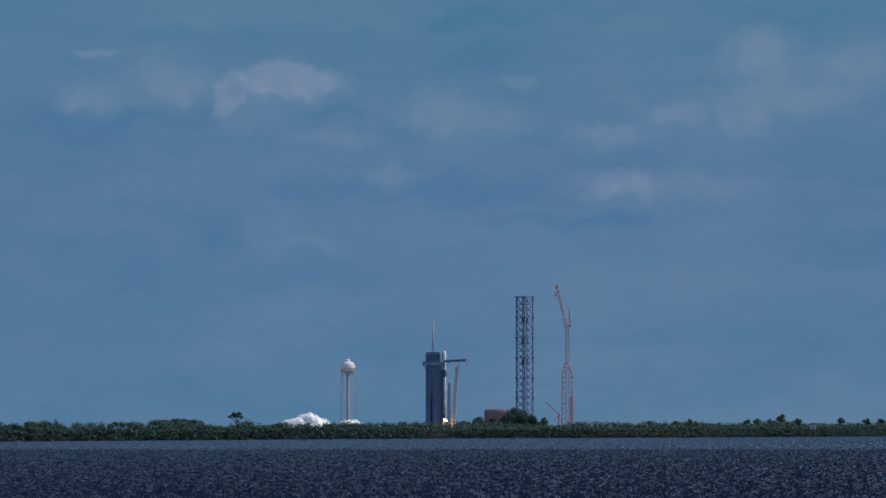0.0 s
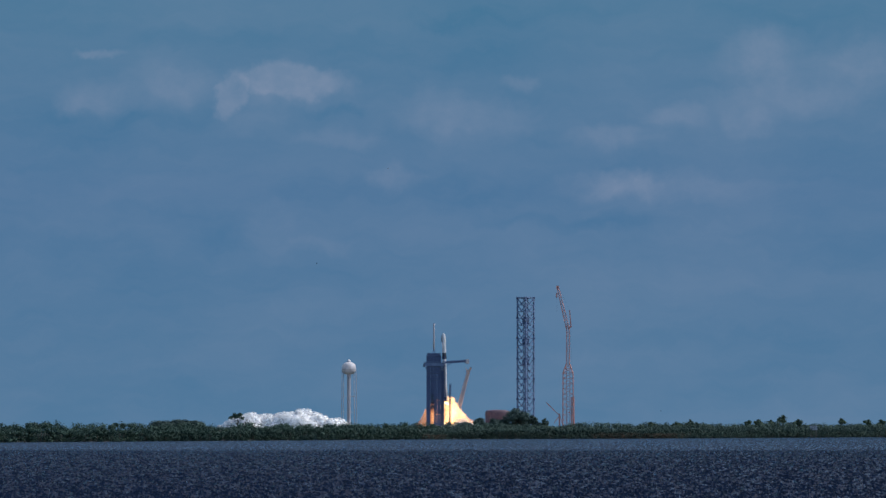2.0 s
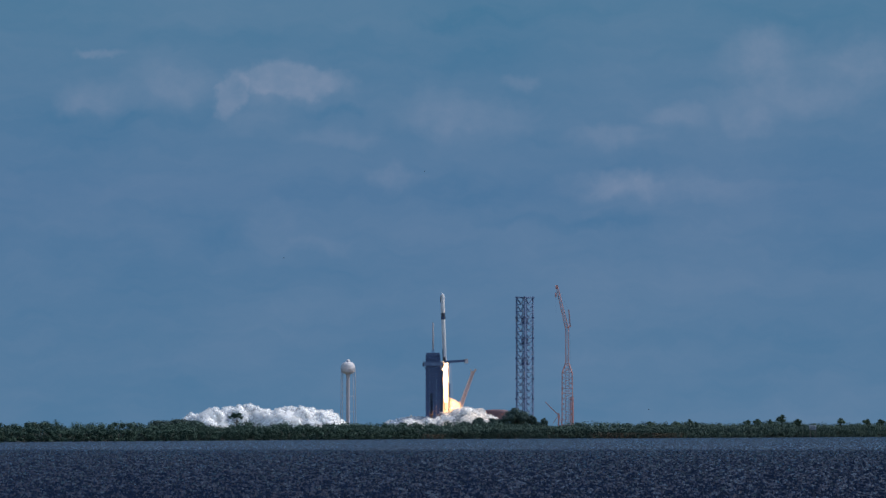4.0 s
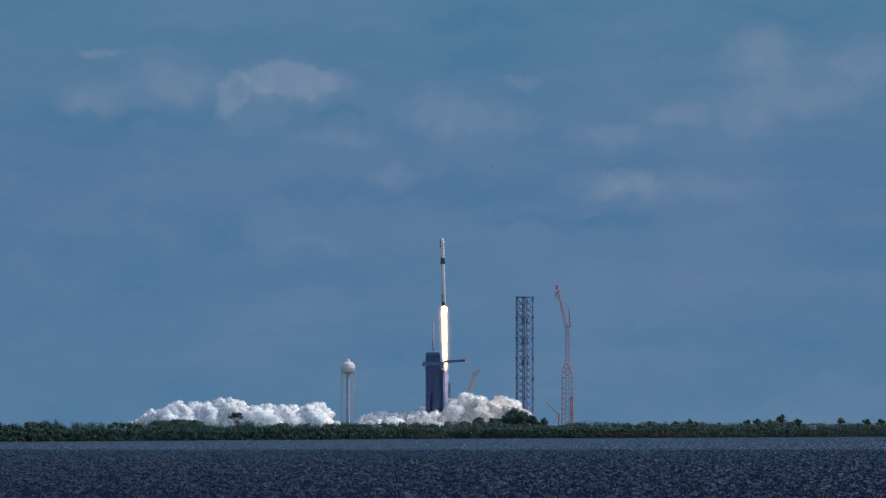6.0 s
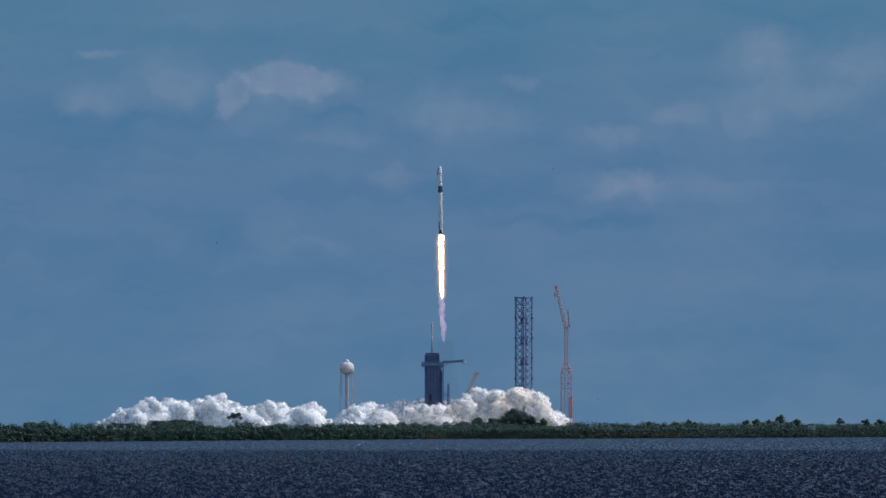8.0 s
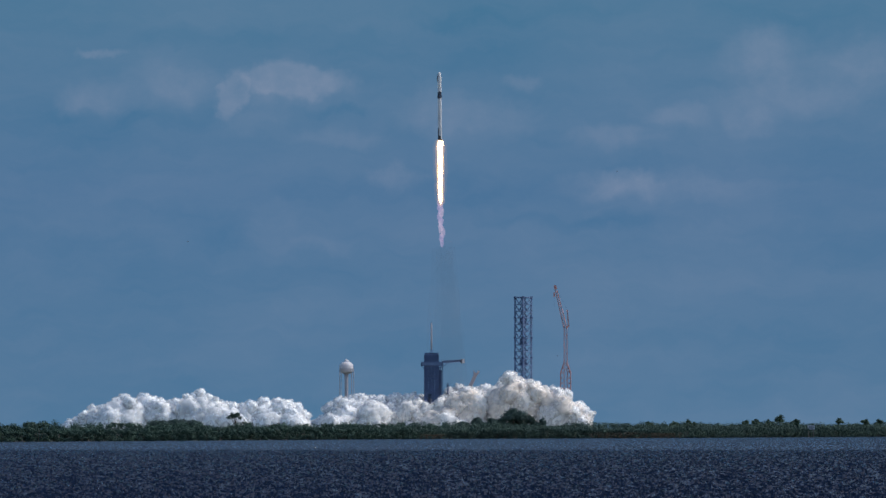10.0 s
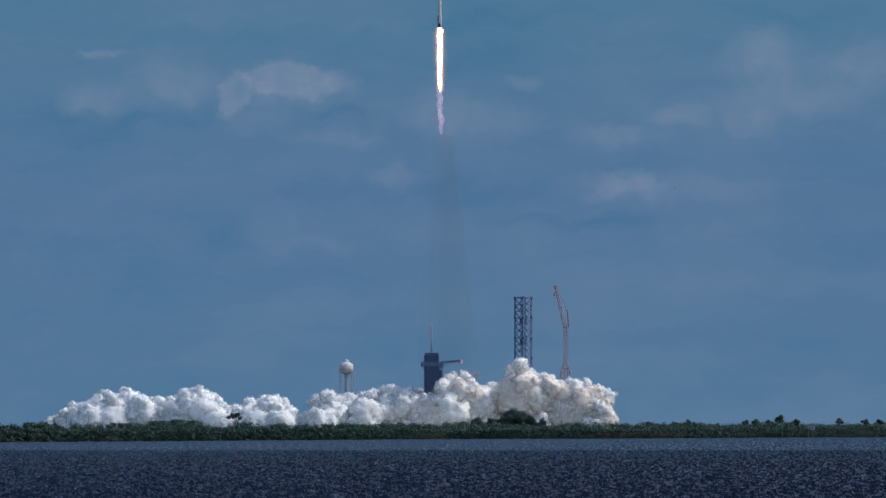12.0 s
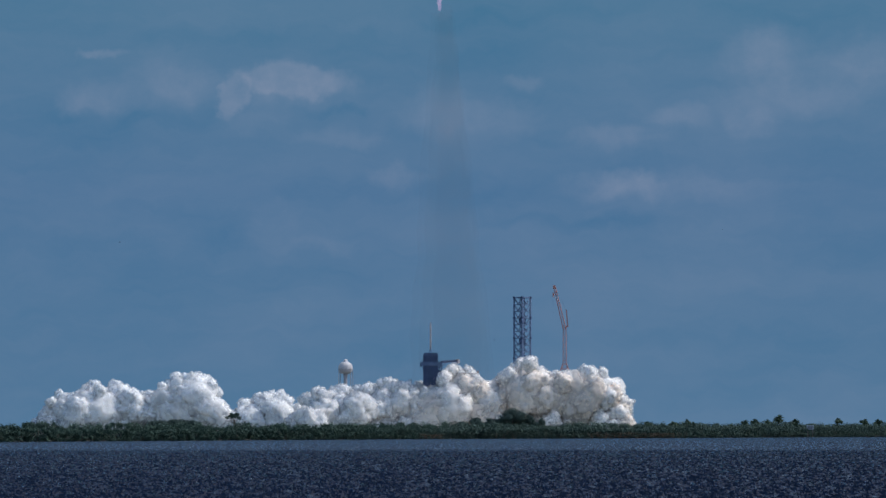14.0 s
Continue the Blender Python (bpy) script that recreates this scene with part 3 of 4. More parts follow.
def small_crane():
    t = thing("mobile_crane", "small orange mobile crane with a raised boom", "crane", 111, PAD + 20, 0)
    bm = bmesh.new()
    beam(bm, (0, 0, 17), (-12.5, 0, 29.5), 0.8)
    beam(bm, (0, 0, 17), (-5, 0, 10), 0.6)
    part("boom", bm, CRANE_RED, t)
    bm = bmesh.new()
    beam(bm, (0, 0, 2), (0, 0, 19), 1.3)
    beam(bm, (0, 0, 19), (4, 0, 4), 0.5)
    part("post", bm, CRANE_RED, t)
    bm = bmesh.new()
    box(bm, (-4, -2, 0.9), (5, 2, 3.6))
    bmesh.ops.bevel(bm, geom=bm.edges[:], offset=0.4, segments=2, affect="EDGES")
    part("carrier", bm, CRANE_RED, t)
    for x in (-3, 0.5, 4):
        for y in (-2.1, 2.1):
            bm = bmesh.new()
            beam(bm, (x, y - 0.3, 0.7), (x, y + 0.3, 0.7), 1.0, 16)
            part("wheel", bm, ROCKET_BLACK, t)
    return t


def water_tower():
    t = thing("water_tower", "white water tower with a bulbous tank on a slim column", "water tower", -94.6, PAD + 180, -0.9)
    bm = bmesh.new()
    turned(bm, [(2.6, 0), (2.0, 4), (1.75, 10), (1.75, 56), (2.4, 60), (3.4, 62)], 24)
    part("column", bm, PALE_STEEL, t, smooth=True)
    bm = bmesh.new()
    rings = [(2.0, 59.4), (4.2, 60.0), (5.9, 61.0), (6.7, 62.4), (7.0, 63.8), (7.05, 66.6), (6.75, 68.2), (5.9, 69.7), (4.4, 70.9), (2.8, 71.5), (1.4, 71.7)]
    turned(bm, rings, 32)
    part("tank", bm, TANK_WHITE, t, "white rounded steel tank", smooth=True)
    bm = bmesh.new()
    turned(bm, [(2.1, 70.8), (2.2, 72.3), (1.8, 73.4), (0.9, 74.0), (0.3, 74.4)], 16)
    part("vent_cap", bm, TANK_WHITE, t, smooth=True)
    bm = bmesh.new()
    turned(bm, [(7.0, 64.2), (7.45, 64.3), (7.45, 64.9), (7.0, 65.0)], 32)
    part("tank_ring", bm, PALE_STEEL, t)
    for x, y in ((-6.6, -1.5), (7.2, -1.5), (-5.2, 3.5), (5.0, 4.0)):
        bm = bmesh.new()
        beam(bm, (x * 1.12, y, 0), (x, y, 63.5), 0.45, 8)
        part("leg", bm, PALE_STEEL, t)
    for z in (22, 37.5):
        bm = bmesh.new()
        beam(bm, (1.5, 0, z), (7.4, -1.5, z), 0.3, 8)
        beam(bm, (-1.5, 0, z), (-6.9, -1.5, z), 0.16, 8)
        part("tie_rod", bm, PALE_STEEL, t)
    return t


def rust_shed():
    t = thing("storage_tank", "low rust-red storage tank behind the trees", "tank", 52, PAD + 80, 0)
    bm = bmesh.new()
    turned(bm, [(11.3, 0), (11.6, 16), (11.6, 20.5), (10.9, 22), (8, 22.7), (0.5, 23)], 40)
    bm.transform(Matrix.Diagonal((1, 0.8, 1, 1)))
    part("shell", bm, RUST_RED, t)
    bm = bmesh.new()
    for k in range(20):
        a = k * math.pi / 10
        beam(bm, (11.3 * math.cos(a), 9.0 * math.sin(a), 0), (11.7 * math.cos(a), 9.4 * math.sin(a), 20.5), 0.3)
    part("stiffeners", bm, RUST_RED, t)
    return t


def rocket():
    """Two-stage rocket with a capsule on top; its origin is at the engine plane."""
    t = thing("rocket", "slender white rocket with black bands and a capsule", "rocket", 1, PAD + 2, 14)
    def body(name, rings, m, label=""):
        bm = bmesh.new()
        turned(bm, rings, 28)
        return part(name, bm, m, t, label, smooth=False)
    body("engine_section", [(1.75, 0.8), (1.85, 1.2), (1.85, 4.2)], ROCKET_BLACK, "black engine section")
    body("first_stage", [(1.83, 4.2), (1.83, 40.2)], ROCKET_WHITE, "white first stage streaked with soot")
    body("interstage", [(1.86, 40.2), (1.86, 46.6)], ROCKET_BLACK, "black interstage")
    body("second_stage", [(1.83, 46.6), (1.83, 56.6)], ROCKET_WHITE)
    body("trunk", [(1.83, 56.6), (2.0, 57.3), (2.0, 60.8)], ROCKET_WHITE)
    body("capsule", [(2.0, 60.8), (1.95, 61.3), (1.55, 63.6), (1.1, 64.7), (0.5, 65.4), (0.1, 65.5)], ROCKET_WHITE, "white capsule with a rounded nose")
    bm = bmesh.new()
    box(bm, (-2.35, -0.5, 56.8), (-1.9, 0.5, 60.6))
    part("trunk_fin", bm, ROCKET_BLACK, t)
    bm = bmesh.new()
    box(bm, (-2.12, -1.3, 56.9), (-1.55, -0.4, 63.2))
    part("solar_panel", bm, ROCKET_BLACK, t, "black solar cell panel")
    for k in range(4):
        bm = bmesh.new()
        a = radians(45 + 90 * k)
        beam(bm, (1.85 * math.cos(a), 1.85 * math.sin(a), 1.2), (1.8 * math.cos(a), 1.8 * math.sin(a), 12), 0.85)
        part("landing_leg", bm, ROCKET_BLACK if k in (1, 2) else ROCKET_WHITE, t, "folded landing leg")
        bm = bmesh.new()
        a = radians(90 * k)
        box(bm, (1.8, -0.7, 41.0), (2.25, 0.7, 43.2))
        bm.transform(Matrix.Rotation(a, 4, "Z"))
        part("grid_fin", bm, STEEL_DARK, t)
    for k in range(9):
        a = k * math.pi / 4
        r = 1.25 if k < 8 else 0
        bm = bmesh.new()
        turned(bm, [(0.48, 0.0), (0.4, 0.5), (0.22, 1.0)], 12, r * math.cos(a), r * math.sin(a))
        part("nozzle", bm, NOZZLE, t)

    def plume(name, rings, m, label, wobble, seed):
        bm = bmesh.new()
        turned(bm, rings, 20)
        for v in bm.verts:
            n = noise.noise_vector((v.co.x * 0.35 + seed, v.co.y * 0.35, v.co.z * 0.14))
            f = min(1, max(0, -v.co.z / 8))
            v.co.x += n.x * wobble * f
            v.co.y += n.y * wobble * f
        return part(name, bm, m, t, label, smooth=True)

    core = [(0.2, -61.5)] + [(r * 0.82, -z * 1.08) for r, z in ((1.0, 55.5), (1.7, 53), (2.0, 50), (1.9, 46), (2.2, 43), (2.4, 39), (2.3, 35), (2.5, 31), (2.6, 27), (2.5, 23), (2.6, 19), (2.6, 15), (2.7, 11), (2.7, 7), (2.7, 4), (2.2, 1.5), (1.3, 0))]
    plume("flame_core", core, FIRE_HOT, "white-hot exhaust flame", 0.9, 0)
    plume("flame_edge", [(r * 1.22 + 0.25, z * 1.015 - 0.2) for r, z in core[:-1]] + [(2.6, 0.3)], SHEATH, "orange edge of the flame", 1.1, 3)
    # two added glowing shells that imitate the flame's bloom
    plume("flame_bloom", [(r * 1.6 + 0.8, z * 1.02 - 0.3) for r, z in core[:-1]] + [(3.2, 0.0)], HALO, "bloom round the flame, as a thin glowing shell", 1.3, 5)
    plume("flame_bloom", [(r * 2.6 + 1.0, z * 1.03 - 0.3) for r, z in core[:-1]] + [(4.2, 0.5)], HALO_WIDE, "wide bloom round the flame, as a faint glowing shell", 1.5, 7)
    bm = bmesh.new()
    bmesh.ops.create_icosphere(bm, subdivisions=3, radius=1.0, matrix=Matrix.Translation((2.3, -0.5, -2.2)))
    bmesh.ops.create_icosphere(bm, subdivisions=3, radius=0.8, matrix=Matrix.Translation((2.4, -0.5, -4.6)))
    part("flame_flare", bm, FIRE_HOT, t, smooth=True)
    for k in range(9):
        rng = random.Random(k + 40)
        bm = bmesh.new()
        bmesh.ops.create_icosphere(bm, subdivisions=3, radius=1)
        for v in bm.verts:
            v.co *= 1 + 0.5 * noise.fractal(v.co * 1.4 + Vector((k * 7, 0, 0)), 0.7, 2, 4)
        zc = -60 - k * 4.7
        bm.transform(Matrix.LocRotScale((rng.uniform(-1.6, 1.6) + 0.12 * k, rng.uniform(-1, 1), zc), None, (2.6 - 0.12 * k, 2.4, 4.6)))
        part("afterglow_wisp", bm, WISP, t, "faint violet wisp of hot gas", smooth=True)
    return t


def exhaust_trail():
    """Thin see-through column of spent exhaust that climbs under the rocket."""
    t = thing("exhaust_trail", "thin brownish see-through exhaust trail", "smoke", 2, PAD + 4, 0, kind="stuff")
    rng = random.Random(3)
    for k, r in enumerate((13, 18, 22)):
        bm = bmesh.new()
        turned(bm, [(r * min(1.9, (0.45 + 0.1 * j)) * rng.uniform(0.92, 1.08), -96 - 26 * j - 5 * k) for j in range(22)][::-1], 20, rng.uniform(-3, 5), 0)
        for v in bm.verts:
            v.co += noise.noise_vector(v.co * 0.03 + Vector((k * 9, 0, 0))) * 5
            v.co.x += 0.03 * max(0.0, -v.co.z - 60)
        part("trail_veil", bm, HAZE, t, smooth=True)
    return t


pad_apron()
tower, access_arm = service_tower()
cradle = strongback()
lattice_tower()
crawler_crane()
small_crane()
water_tower()
rust_shed()
vehicle = rocket()
trail = exhaust_trail()

# ---------------------------------------------------------------- steam banks
# Outline of each bank: time -> (across from the pad, height) from one end to the other, in metres.
LEFT_BANK, PAD_BANK, FIRE_BANK = {}, {}, {}
LEFT_BANK[0.0] = [(-160, 6), (-151, 11), (-143, 12), (-129, 19), (-123, 16), (-118, 1), (-99, 1), (-95, 8), (-88, 12), (-80, 10), (-77, 5)]
LEFT_BANK[1.5] = [(-203, 9.5), (-197, 14.5), (-180, 18.5), (-164, 12.5), (-145, 18.5), (-132, 24.5), (-116, 13.5), (-91, 13.5)]
LEFT_BANK[3.0] = [(-240, 10), (-224, 15), (-202, 19), (-180, 27), (-159, 19), (-143, 22), (-129, 28), (-110, 15), (-88, 12)]
LEFT_BANK[5.3] = [(-287, 12), (-272, 21), (-245, 28), (-224, 24), (-207, 32), (-186, 24), (-164, 28), (-143, 21), (-126, 32), (-113, 30), (-99, 14)]
LEFT_BANK[6.5] = [(-313, 12), (-294, 20), (-280, 26), (-245, 30), (-207, 35), (-186, 24), (-167, 31), (-137, 21), (-113, 33), (-107, 17)]
LEFT_BANK[7.5] = [(-327, 12), (-302, 23), (-280, 31), (-245, 30), (-207, 35), (-186, 24), (-159, 30), (-137, 21), (-113, 33), (-107, 17)]
LEFT_BANK[9.3] = [(-353, 14), (-315, 30), (-288, 35), (-251, 32), (-224, 40), (-202, 27), (-164, 33), (-129, 30), (-118, 17)]
LEFT_BANK[11.0] = [(-374, 15), (-359, 24), (-326, 36), (-288, 38), (-261, 30), (-234, 44), (-207, 30), (-191, 26), (-159, 37), (-129, 17)]
LEFT_BANK[12.5] = [(-385, 17), (-364, 28), (-342, 36), (-313, 44), (-283, 38), (-261, 33), (-237, 53), (-210, 33), (-201, 24), (-180, 36), (-153, 39), (-137, 25)]
LEFT_BANK[14.0] = [(-394, 12), (-380, 35), (-342, 46), (-307, 48), (-278, 39), (-246, 61), (-232, 61), (-214, 48), (-201, 19), (-180, 38), (-145, 41), (-137, 36)]
PAD_BANK[0.0] = [(-5, -34), (1, -34), (9, -34)]
PAD_BANK[1.5] = [(-17, 4), (-5, 4), (6, 4), (17, 5), (25, 6)]
PAD_BANK[3.0] = [(-43, 4), (-29, 4), (-13, 5), (1, 6), (13, 8), (26, 11), (40, 12)]
PAD_BANK[4.2] = [(-59, 11), (-43, 16), (-18, 16), (1, 16), (17, 28), (36, 24), (52, 16), (60, 10)]
PAD_BANK[5.3] = [(-78, 10), (-64, 17), (-53, 18), (-45, 14), (-24, 18), (-8, 16), (2, 17), (8, 36), (17, 35), (36, 30), (57, 28), (69, 20), (73, 10)]
PAD_BANK[6.5] = [(-88, 14), (-64, 23), (-48, 17), (-21, 28), (3, 20), (25, 39), (46, 33), (82, 35), (93, 14)]
PAD_BANK[7.5] = [(-100, 14), (-75, 29), (-51, 21), (-43, 28), (-13, 30), (3, 23), (33, 42), (52, 35), (68, 44), (90, 36), (111, 14)]
PAD_BANK[9.3] = [(-115, 17), (-89, 35), (-56, 28), (-24, 36), (1, 28), (28, 49), (46, 41), (72, 55), (90, 47), (117, 38), (134, 17)]
PAD_BANK[11.0] = [(-127, 17), (-121, 31), (-99, 39), (-67, 38), (-32, 43), (-8, 32), (19, 56), (36, 44), (60, 46), (69, 67), (77, 65), (95, 58), (117, 42), (138, 47), (154, 23)]
PAD_BANK[12.5] = [(-140, 20), (-135, 32), (-113, 42), (-89, 33), (-51, 45), (-18, 42), (3, 58), (30, 59), (38, 46), (62, 49), (69, 71), (78, 70), (98, 64), (122, 53), (159, 57), (168, 36)]
PAD_BANK[14.0] = [(-146, 17), (-140, 33), (-113, 45), (-78, 42), (-51, 50), (-13, 47), (9, 63), (33, 62), (41, 51), (61, 51), (68, 73), (77, 71), (95, 69), (117, 61), (165, 63), (182, 25)]
FIRE_BANK[0.0] = [(-3, 8), (0, 10), (3, 8)]
FIRE_BANK[0.5] = [(-3, 9), (1, 13), (5, 9)]
FIRE_BANK[1.0] = [(-16, 7), (-4, 12), (2, 24), (10, 17), (16, 9)]
FIRE_BANK[1.5] = [(-20, 10), (-8, 17), (2, 28), (11, 23), (22, 12)]
FIRE_BANK[2.0] = [(-22, 12), (-14, 24), (-4, 30), (2, 35), (9, 30), (15, 22), (20, 14), (29, 11)]
FIRE_BANK[3.0] = [(-33, 12), (-20, 20), (-10, 30), (2, 37), (10, 34), (23, 22), (36, 17)]
FIRE_BANK[4.0] = [(-27, 6), (-12, 16), (2, 34), (14, 28), (24, 12)]
FIRE_BANK[5.3] = [(-20, -5), (-8, 0), (2, 14), (10, 8), (18, -5)]
FIRE_BANK[6.5] = [(-20, -22), (-8, -20), (2, -14), (10, -18), (18, -22)]
FIRE_BANK[14.0] = [(-20, -22), (-8, -20), (2, -20), (10, -20), (18, -22)]


def puff_mesh(seed, materials, name, detail=4, veils=(), rough=1.0):
    """A cauliflower mass of steam of radius one: round billows upon billows, veiled in layers that thin out."""
    off = Vector((seed * 11.3, seed * 3.7, seed * 5.1))

    def billow(d, swell=1.0):
        p = d + 0.3 * noise.noise_vector(d * 1.6 + off)
        r = 0.86 + 0.3 * rough * noise.fractal(p * 1.2 + off, 1.0, 2.1, 5)
        for scale, high in ((1.3, 0.11), (2.9, 0.08), (6.2, 0.05), (12.0, 0.025)):
            f = noise.voronoi(p * scale + off)[0][0]
            r += high * rough * (0.33 - f * f)
        return d * (r * swell) + 0.12 * rough * noise.noise_vector(d * 2.6 + off) + 0.035 * rough * noise.noise_vector(d * 6 + off)

    bm = bmesh.new()
    bmesh.ops.create_icosphere(bm, subdivisions=detail, radius=1)
    for v in bm.verts:
        v.co = billow(v.co, 0.96)
    for k, swell in enumerate(veils):
        outer = bmesh.ops.create_icosphere(bm, subdivisions=min(detail, 4), radius=1)["verts"]
        turn = Vector((3.1 * k, 1.7, seed))
        for v in outer:
            v.co = billow(v.co, swell) + v.co * (0.05 * (k + 1) * noise.fractal(v.co * 3 + turn, 0.8, 2.0, 3))
        for f in {f for v in outer for f in v.link_faces}:
            f.material_index = min(k, len(materials) - 2) + 1
    me = mesh_of(name, bm, materials[0], smooth=True)
    for m in materials[1:]:
        me.materials.append(m)
    return me


def resample(outline, n=41):
    """Heights at even steps between the ends of an outline."""
    xs, zs = [p[0] for p in outline], [p[1] for p in outline]
    return xs[0], xs[-1], np.interp(np.linspace(xs[0], xs[-1], n), xs, zs)


class Bank:
    """A bank of puffs that spreads and swells as its outline does."""

    def __init__(self, name, label, category, outlines, y, depth, count, sizes, meshes, seed, piece, dusty=None):
        self.root = thing(name, label, category, 0, y, 0, kind="stuff")
        self.keys = [(t, *resample(outlines[t])) for t in sorted(outlines)]
        self.puffs = []
        rng = random.Random(seed)
        for i in range(count):
            s = min(0.985, max(0.015, (i + rng.uniform(0.1, 0.9)) / count))
            # one in seven is a great mass, others are middling billows or lie at the foot, the rest make the crest
            rank = (0, 2, 1, 1, 3, 2, 1)[i % 7]
            level = (rng.uniform(0.72, 0.96), rng.uniform(0.55, 0.94), rng.uniform(0.92, 1.1), rng.uniform(0.25, 0.45))[rank]
            if rank == 2 and not 0.07 < s < 0.93 and i % 4:
                level = rng.uniform(0.5, 0.8)
            size = rng.uniform(*sizes[1 if rank == 3 else rank])
            d = rng.uniform(*((-1.1, 0.7), (-0.9, 0.6), (-0.8, 1.0), (-1.0, 0.5))[rank])
            pool = (dusty if dusty and rank != 2 and s > 0.42 and rng.random() < 0.8 else meshes)[1 if rank == 3 else rank]
            ob = new(piece, pool[rng.randrange(len(pool))])
            ob.parent = self.root
            ob.scale = [size * rng.uniform(0.95, 1.25), size * rng.uniform(0.6, 0.75), size * rng.uniform(0.9, 1.1)]
            self.puffs.append((ob, s, level, size, d * depth, rng.uniform(0, 360), rng.uniform(-2.2, 2.2), rng.uniform(-0.6, 0.6), rng.uniform(0, 360)))

    def place(self, t, s, level, size):
        ts = [k[0] for k in self.keys]
        j = max(0, min(len(ts) - 2, int(np.searchsorted(ts, t, "right")) - 1))
        (t0, a0, b0, h0), (t1, a1, b1, h1) = self.keys[j], self.keys[j + 1]
        f = (t - t0) / (t1 - t0)
        a, b = a0 + (a1 - a0) * f, b0 + (b1 - b0) * f
        grid = np.linspace(0, 1, len(h0))
        h = np.interp(s, grid, h0) * (1 - f) + np.interp(s, grid, h1) * f
        reach = size * 0.2 / max(20.0, b - a) * min(1.0, (b - a) / 160)
        for o in (-reach, -reach / 2, reach / 2, reach):
            q = min(1.0, max(0.0, s + o))
            h = min(h, np.interp(q, grid, h0) * (1 - f) + np.interp(q, grid, h1) * f)
        inset = size * 0.4
        if b - a > 2.4 * inset:
            a, b = a + inset, b - inset
        return a + (b - a) * s, h * level - size * 0.97

    def move(self):
        times = sorted({0.0, 0.5, 1.0, 1.5, 2.0, 2.5, 3.0, 4.0, 5.3, 6.0, 6.5, 7.5, 8.5, 9.5, 10.5, 11.5, 12.5, 13.25, 14.0})
        for ob, s, level, size, d, spin, rate, lean, tip in self.puffs:
            rows = []
            for t in times:
                x, z = self.place(t, s, level, size)
                rows.append((t, pose(x, d, z, lean * t * 2, tip + rate * t, (spin - 180) * 0.12)))
            walk(ob, rows)


def puff_pools(seed, materials, name):
    return ([puff_mesh(seed + i, materials, name, 4, (1.045,), 1.15) for i in range(5)], [puff_mesh(seed + 5 + i, materials, name, 4, (1.06,), 1.1) for i in range(4)],
            [puff_mesh(seed + 9 + i, materials, name, 4, (1.12,), 1.1) for i in range(5)])


fire_meshes = [puff_mesh(i + 60, (FIRE, FIRE_THIN), "fire_puff", 3, (1.1, 1.25, 1.4)) for i in range(4)]
banks = [
    Bank("steam_bank", "white billowing steam bank from the flame trench", "steam", LEFT_BANK, PAD + 30, 12, 132, ((15, 24), (8, 14), (4.5, 9)), puff_pools(1, (STEAM, STEAM_VEIL), "steam_puff"), 1, "steam_puff"),
    Bank("exhaust_cloud", "white and dusty billowing exhaust cloud round the pad", "smoke", PAD_BANK, PAD - 14, 15, 150, ((16, 27), (9, 15), (5, 10)), puff_pools(20, (STEAM_WARM, STEAM_VEIL), "smoke_puff"), 2, "smoke_puff",
         puff_pools(40, (STEAM_DUSTY, DUST_VEIL), "smoke_puff")),
    Bank("fireball", "orange burning exhaust under the rising rocket", "fire", FIRE_BANK, PAD + 4, 5, 64, ((6, 9), (4, 7), (3, 5)), [fire_meshes] * 3, 3, "fire_puff"),
]


# ---------------------------------------------------------------- vegetation
def leaf_cloud(lumps, count, size, rng, squash=0.8):
    """Many small leaf blades scattered through the shells of round lumps; returns vertices and faces."""
    verts, faces = [], []
    total = sum(r ** 2 for *_, r in lumps)
    for cx, cy, cz, r in lumps:
        n = max(6, int(count * r * r / total))
        d = rng.normal(size=(n, 3))
        d /= np.linalg.norm(d, axis=1)[:, None]
        p = np.array((cx, cy, cz)) + d * (r * rng.uniform(0.45, 1.08, (n, 1))) * np.array((1, 1, squash))
        lie = d + rng.normal(size=(n, 3)) * 0.35
        u = np.cross(lie, rng.normal(size=(n, 3)))
        u /= np.linalg.norm(u, axis=1)[:, None] + 1e-6
        w = np.cross(u, lie)
        w /= np.linalg.norm(w, axis=1)[:, None] + 1e-6
        s = size * rng.uniform(0.6, 1.4, (n, 1))
        blade = np.stack([p - u * s - w * s * 0.5, p + w * s, p + u * s - w * s * 0.5], 1).reshape(-1, 3)
        base = len(verts)
        verts.extend(blade.tolist())
        faces.extend([(base + 3 * i, base + 3 * i + 1, base + 3 * i + 2) for i in range(n)])
    return verts, faces


def from_lists(name, verts, faces, material, parent=None, label=""):
    me = bpy.data.meshes.new(name)
    me.from_pydata(verts, [], faces)
    me.materials.append(material)
    ob = new(name, me)
    if parent:
        ob.parent = parent
    return tagged(ob, label)


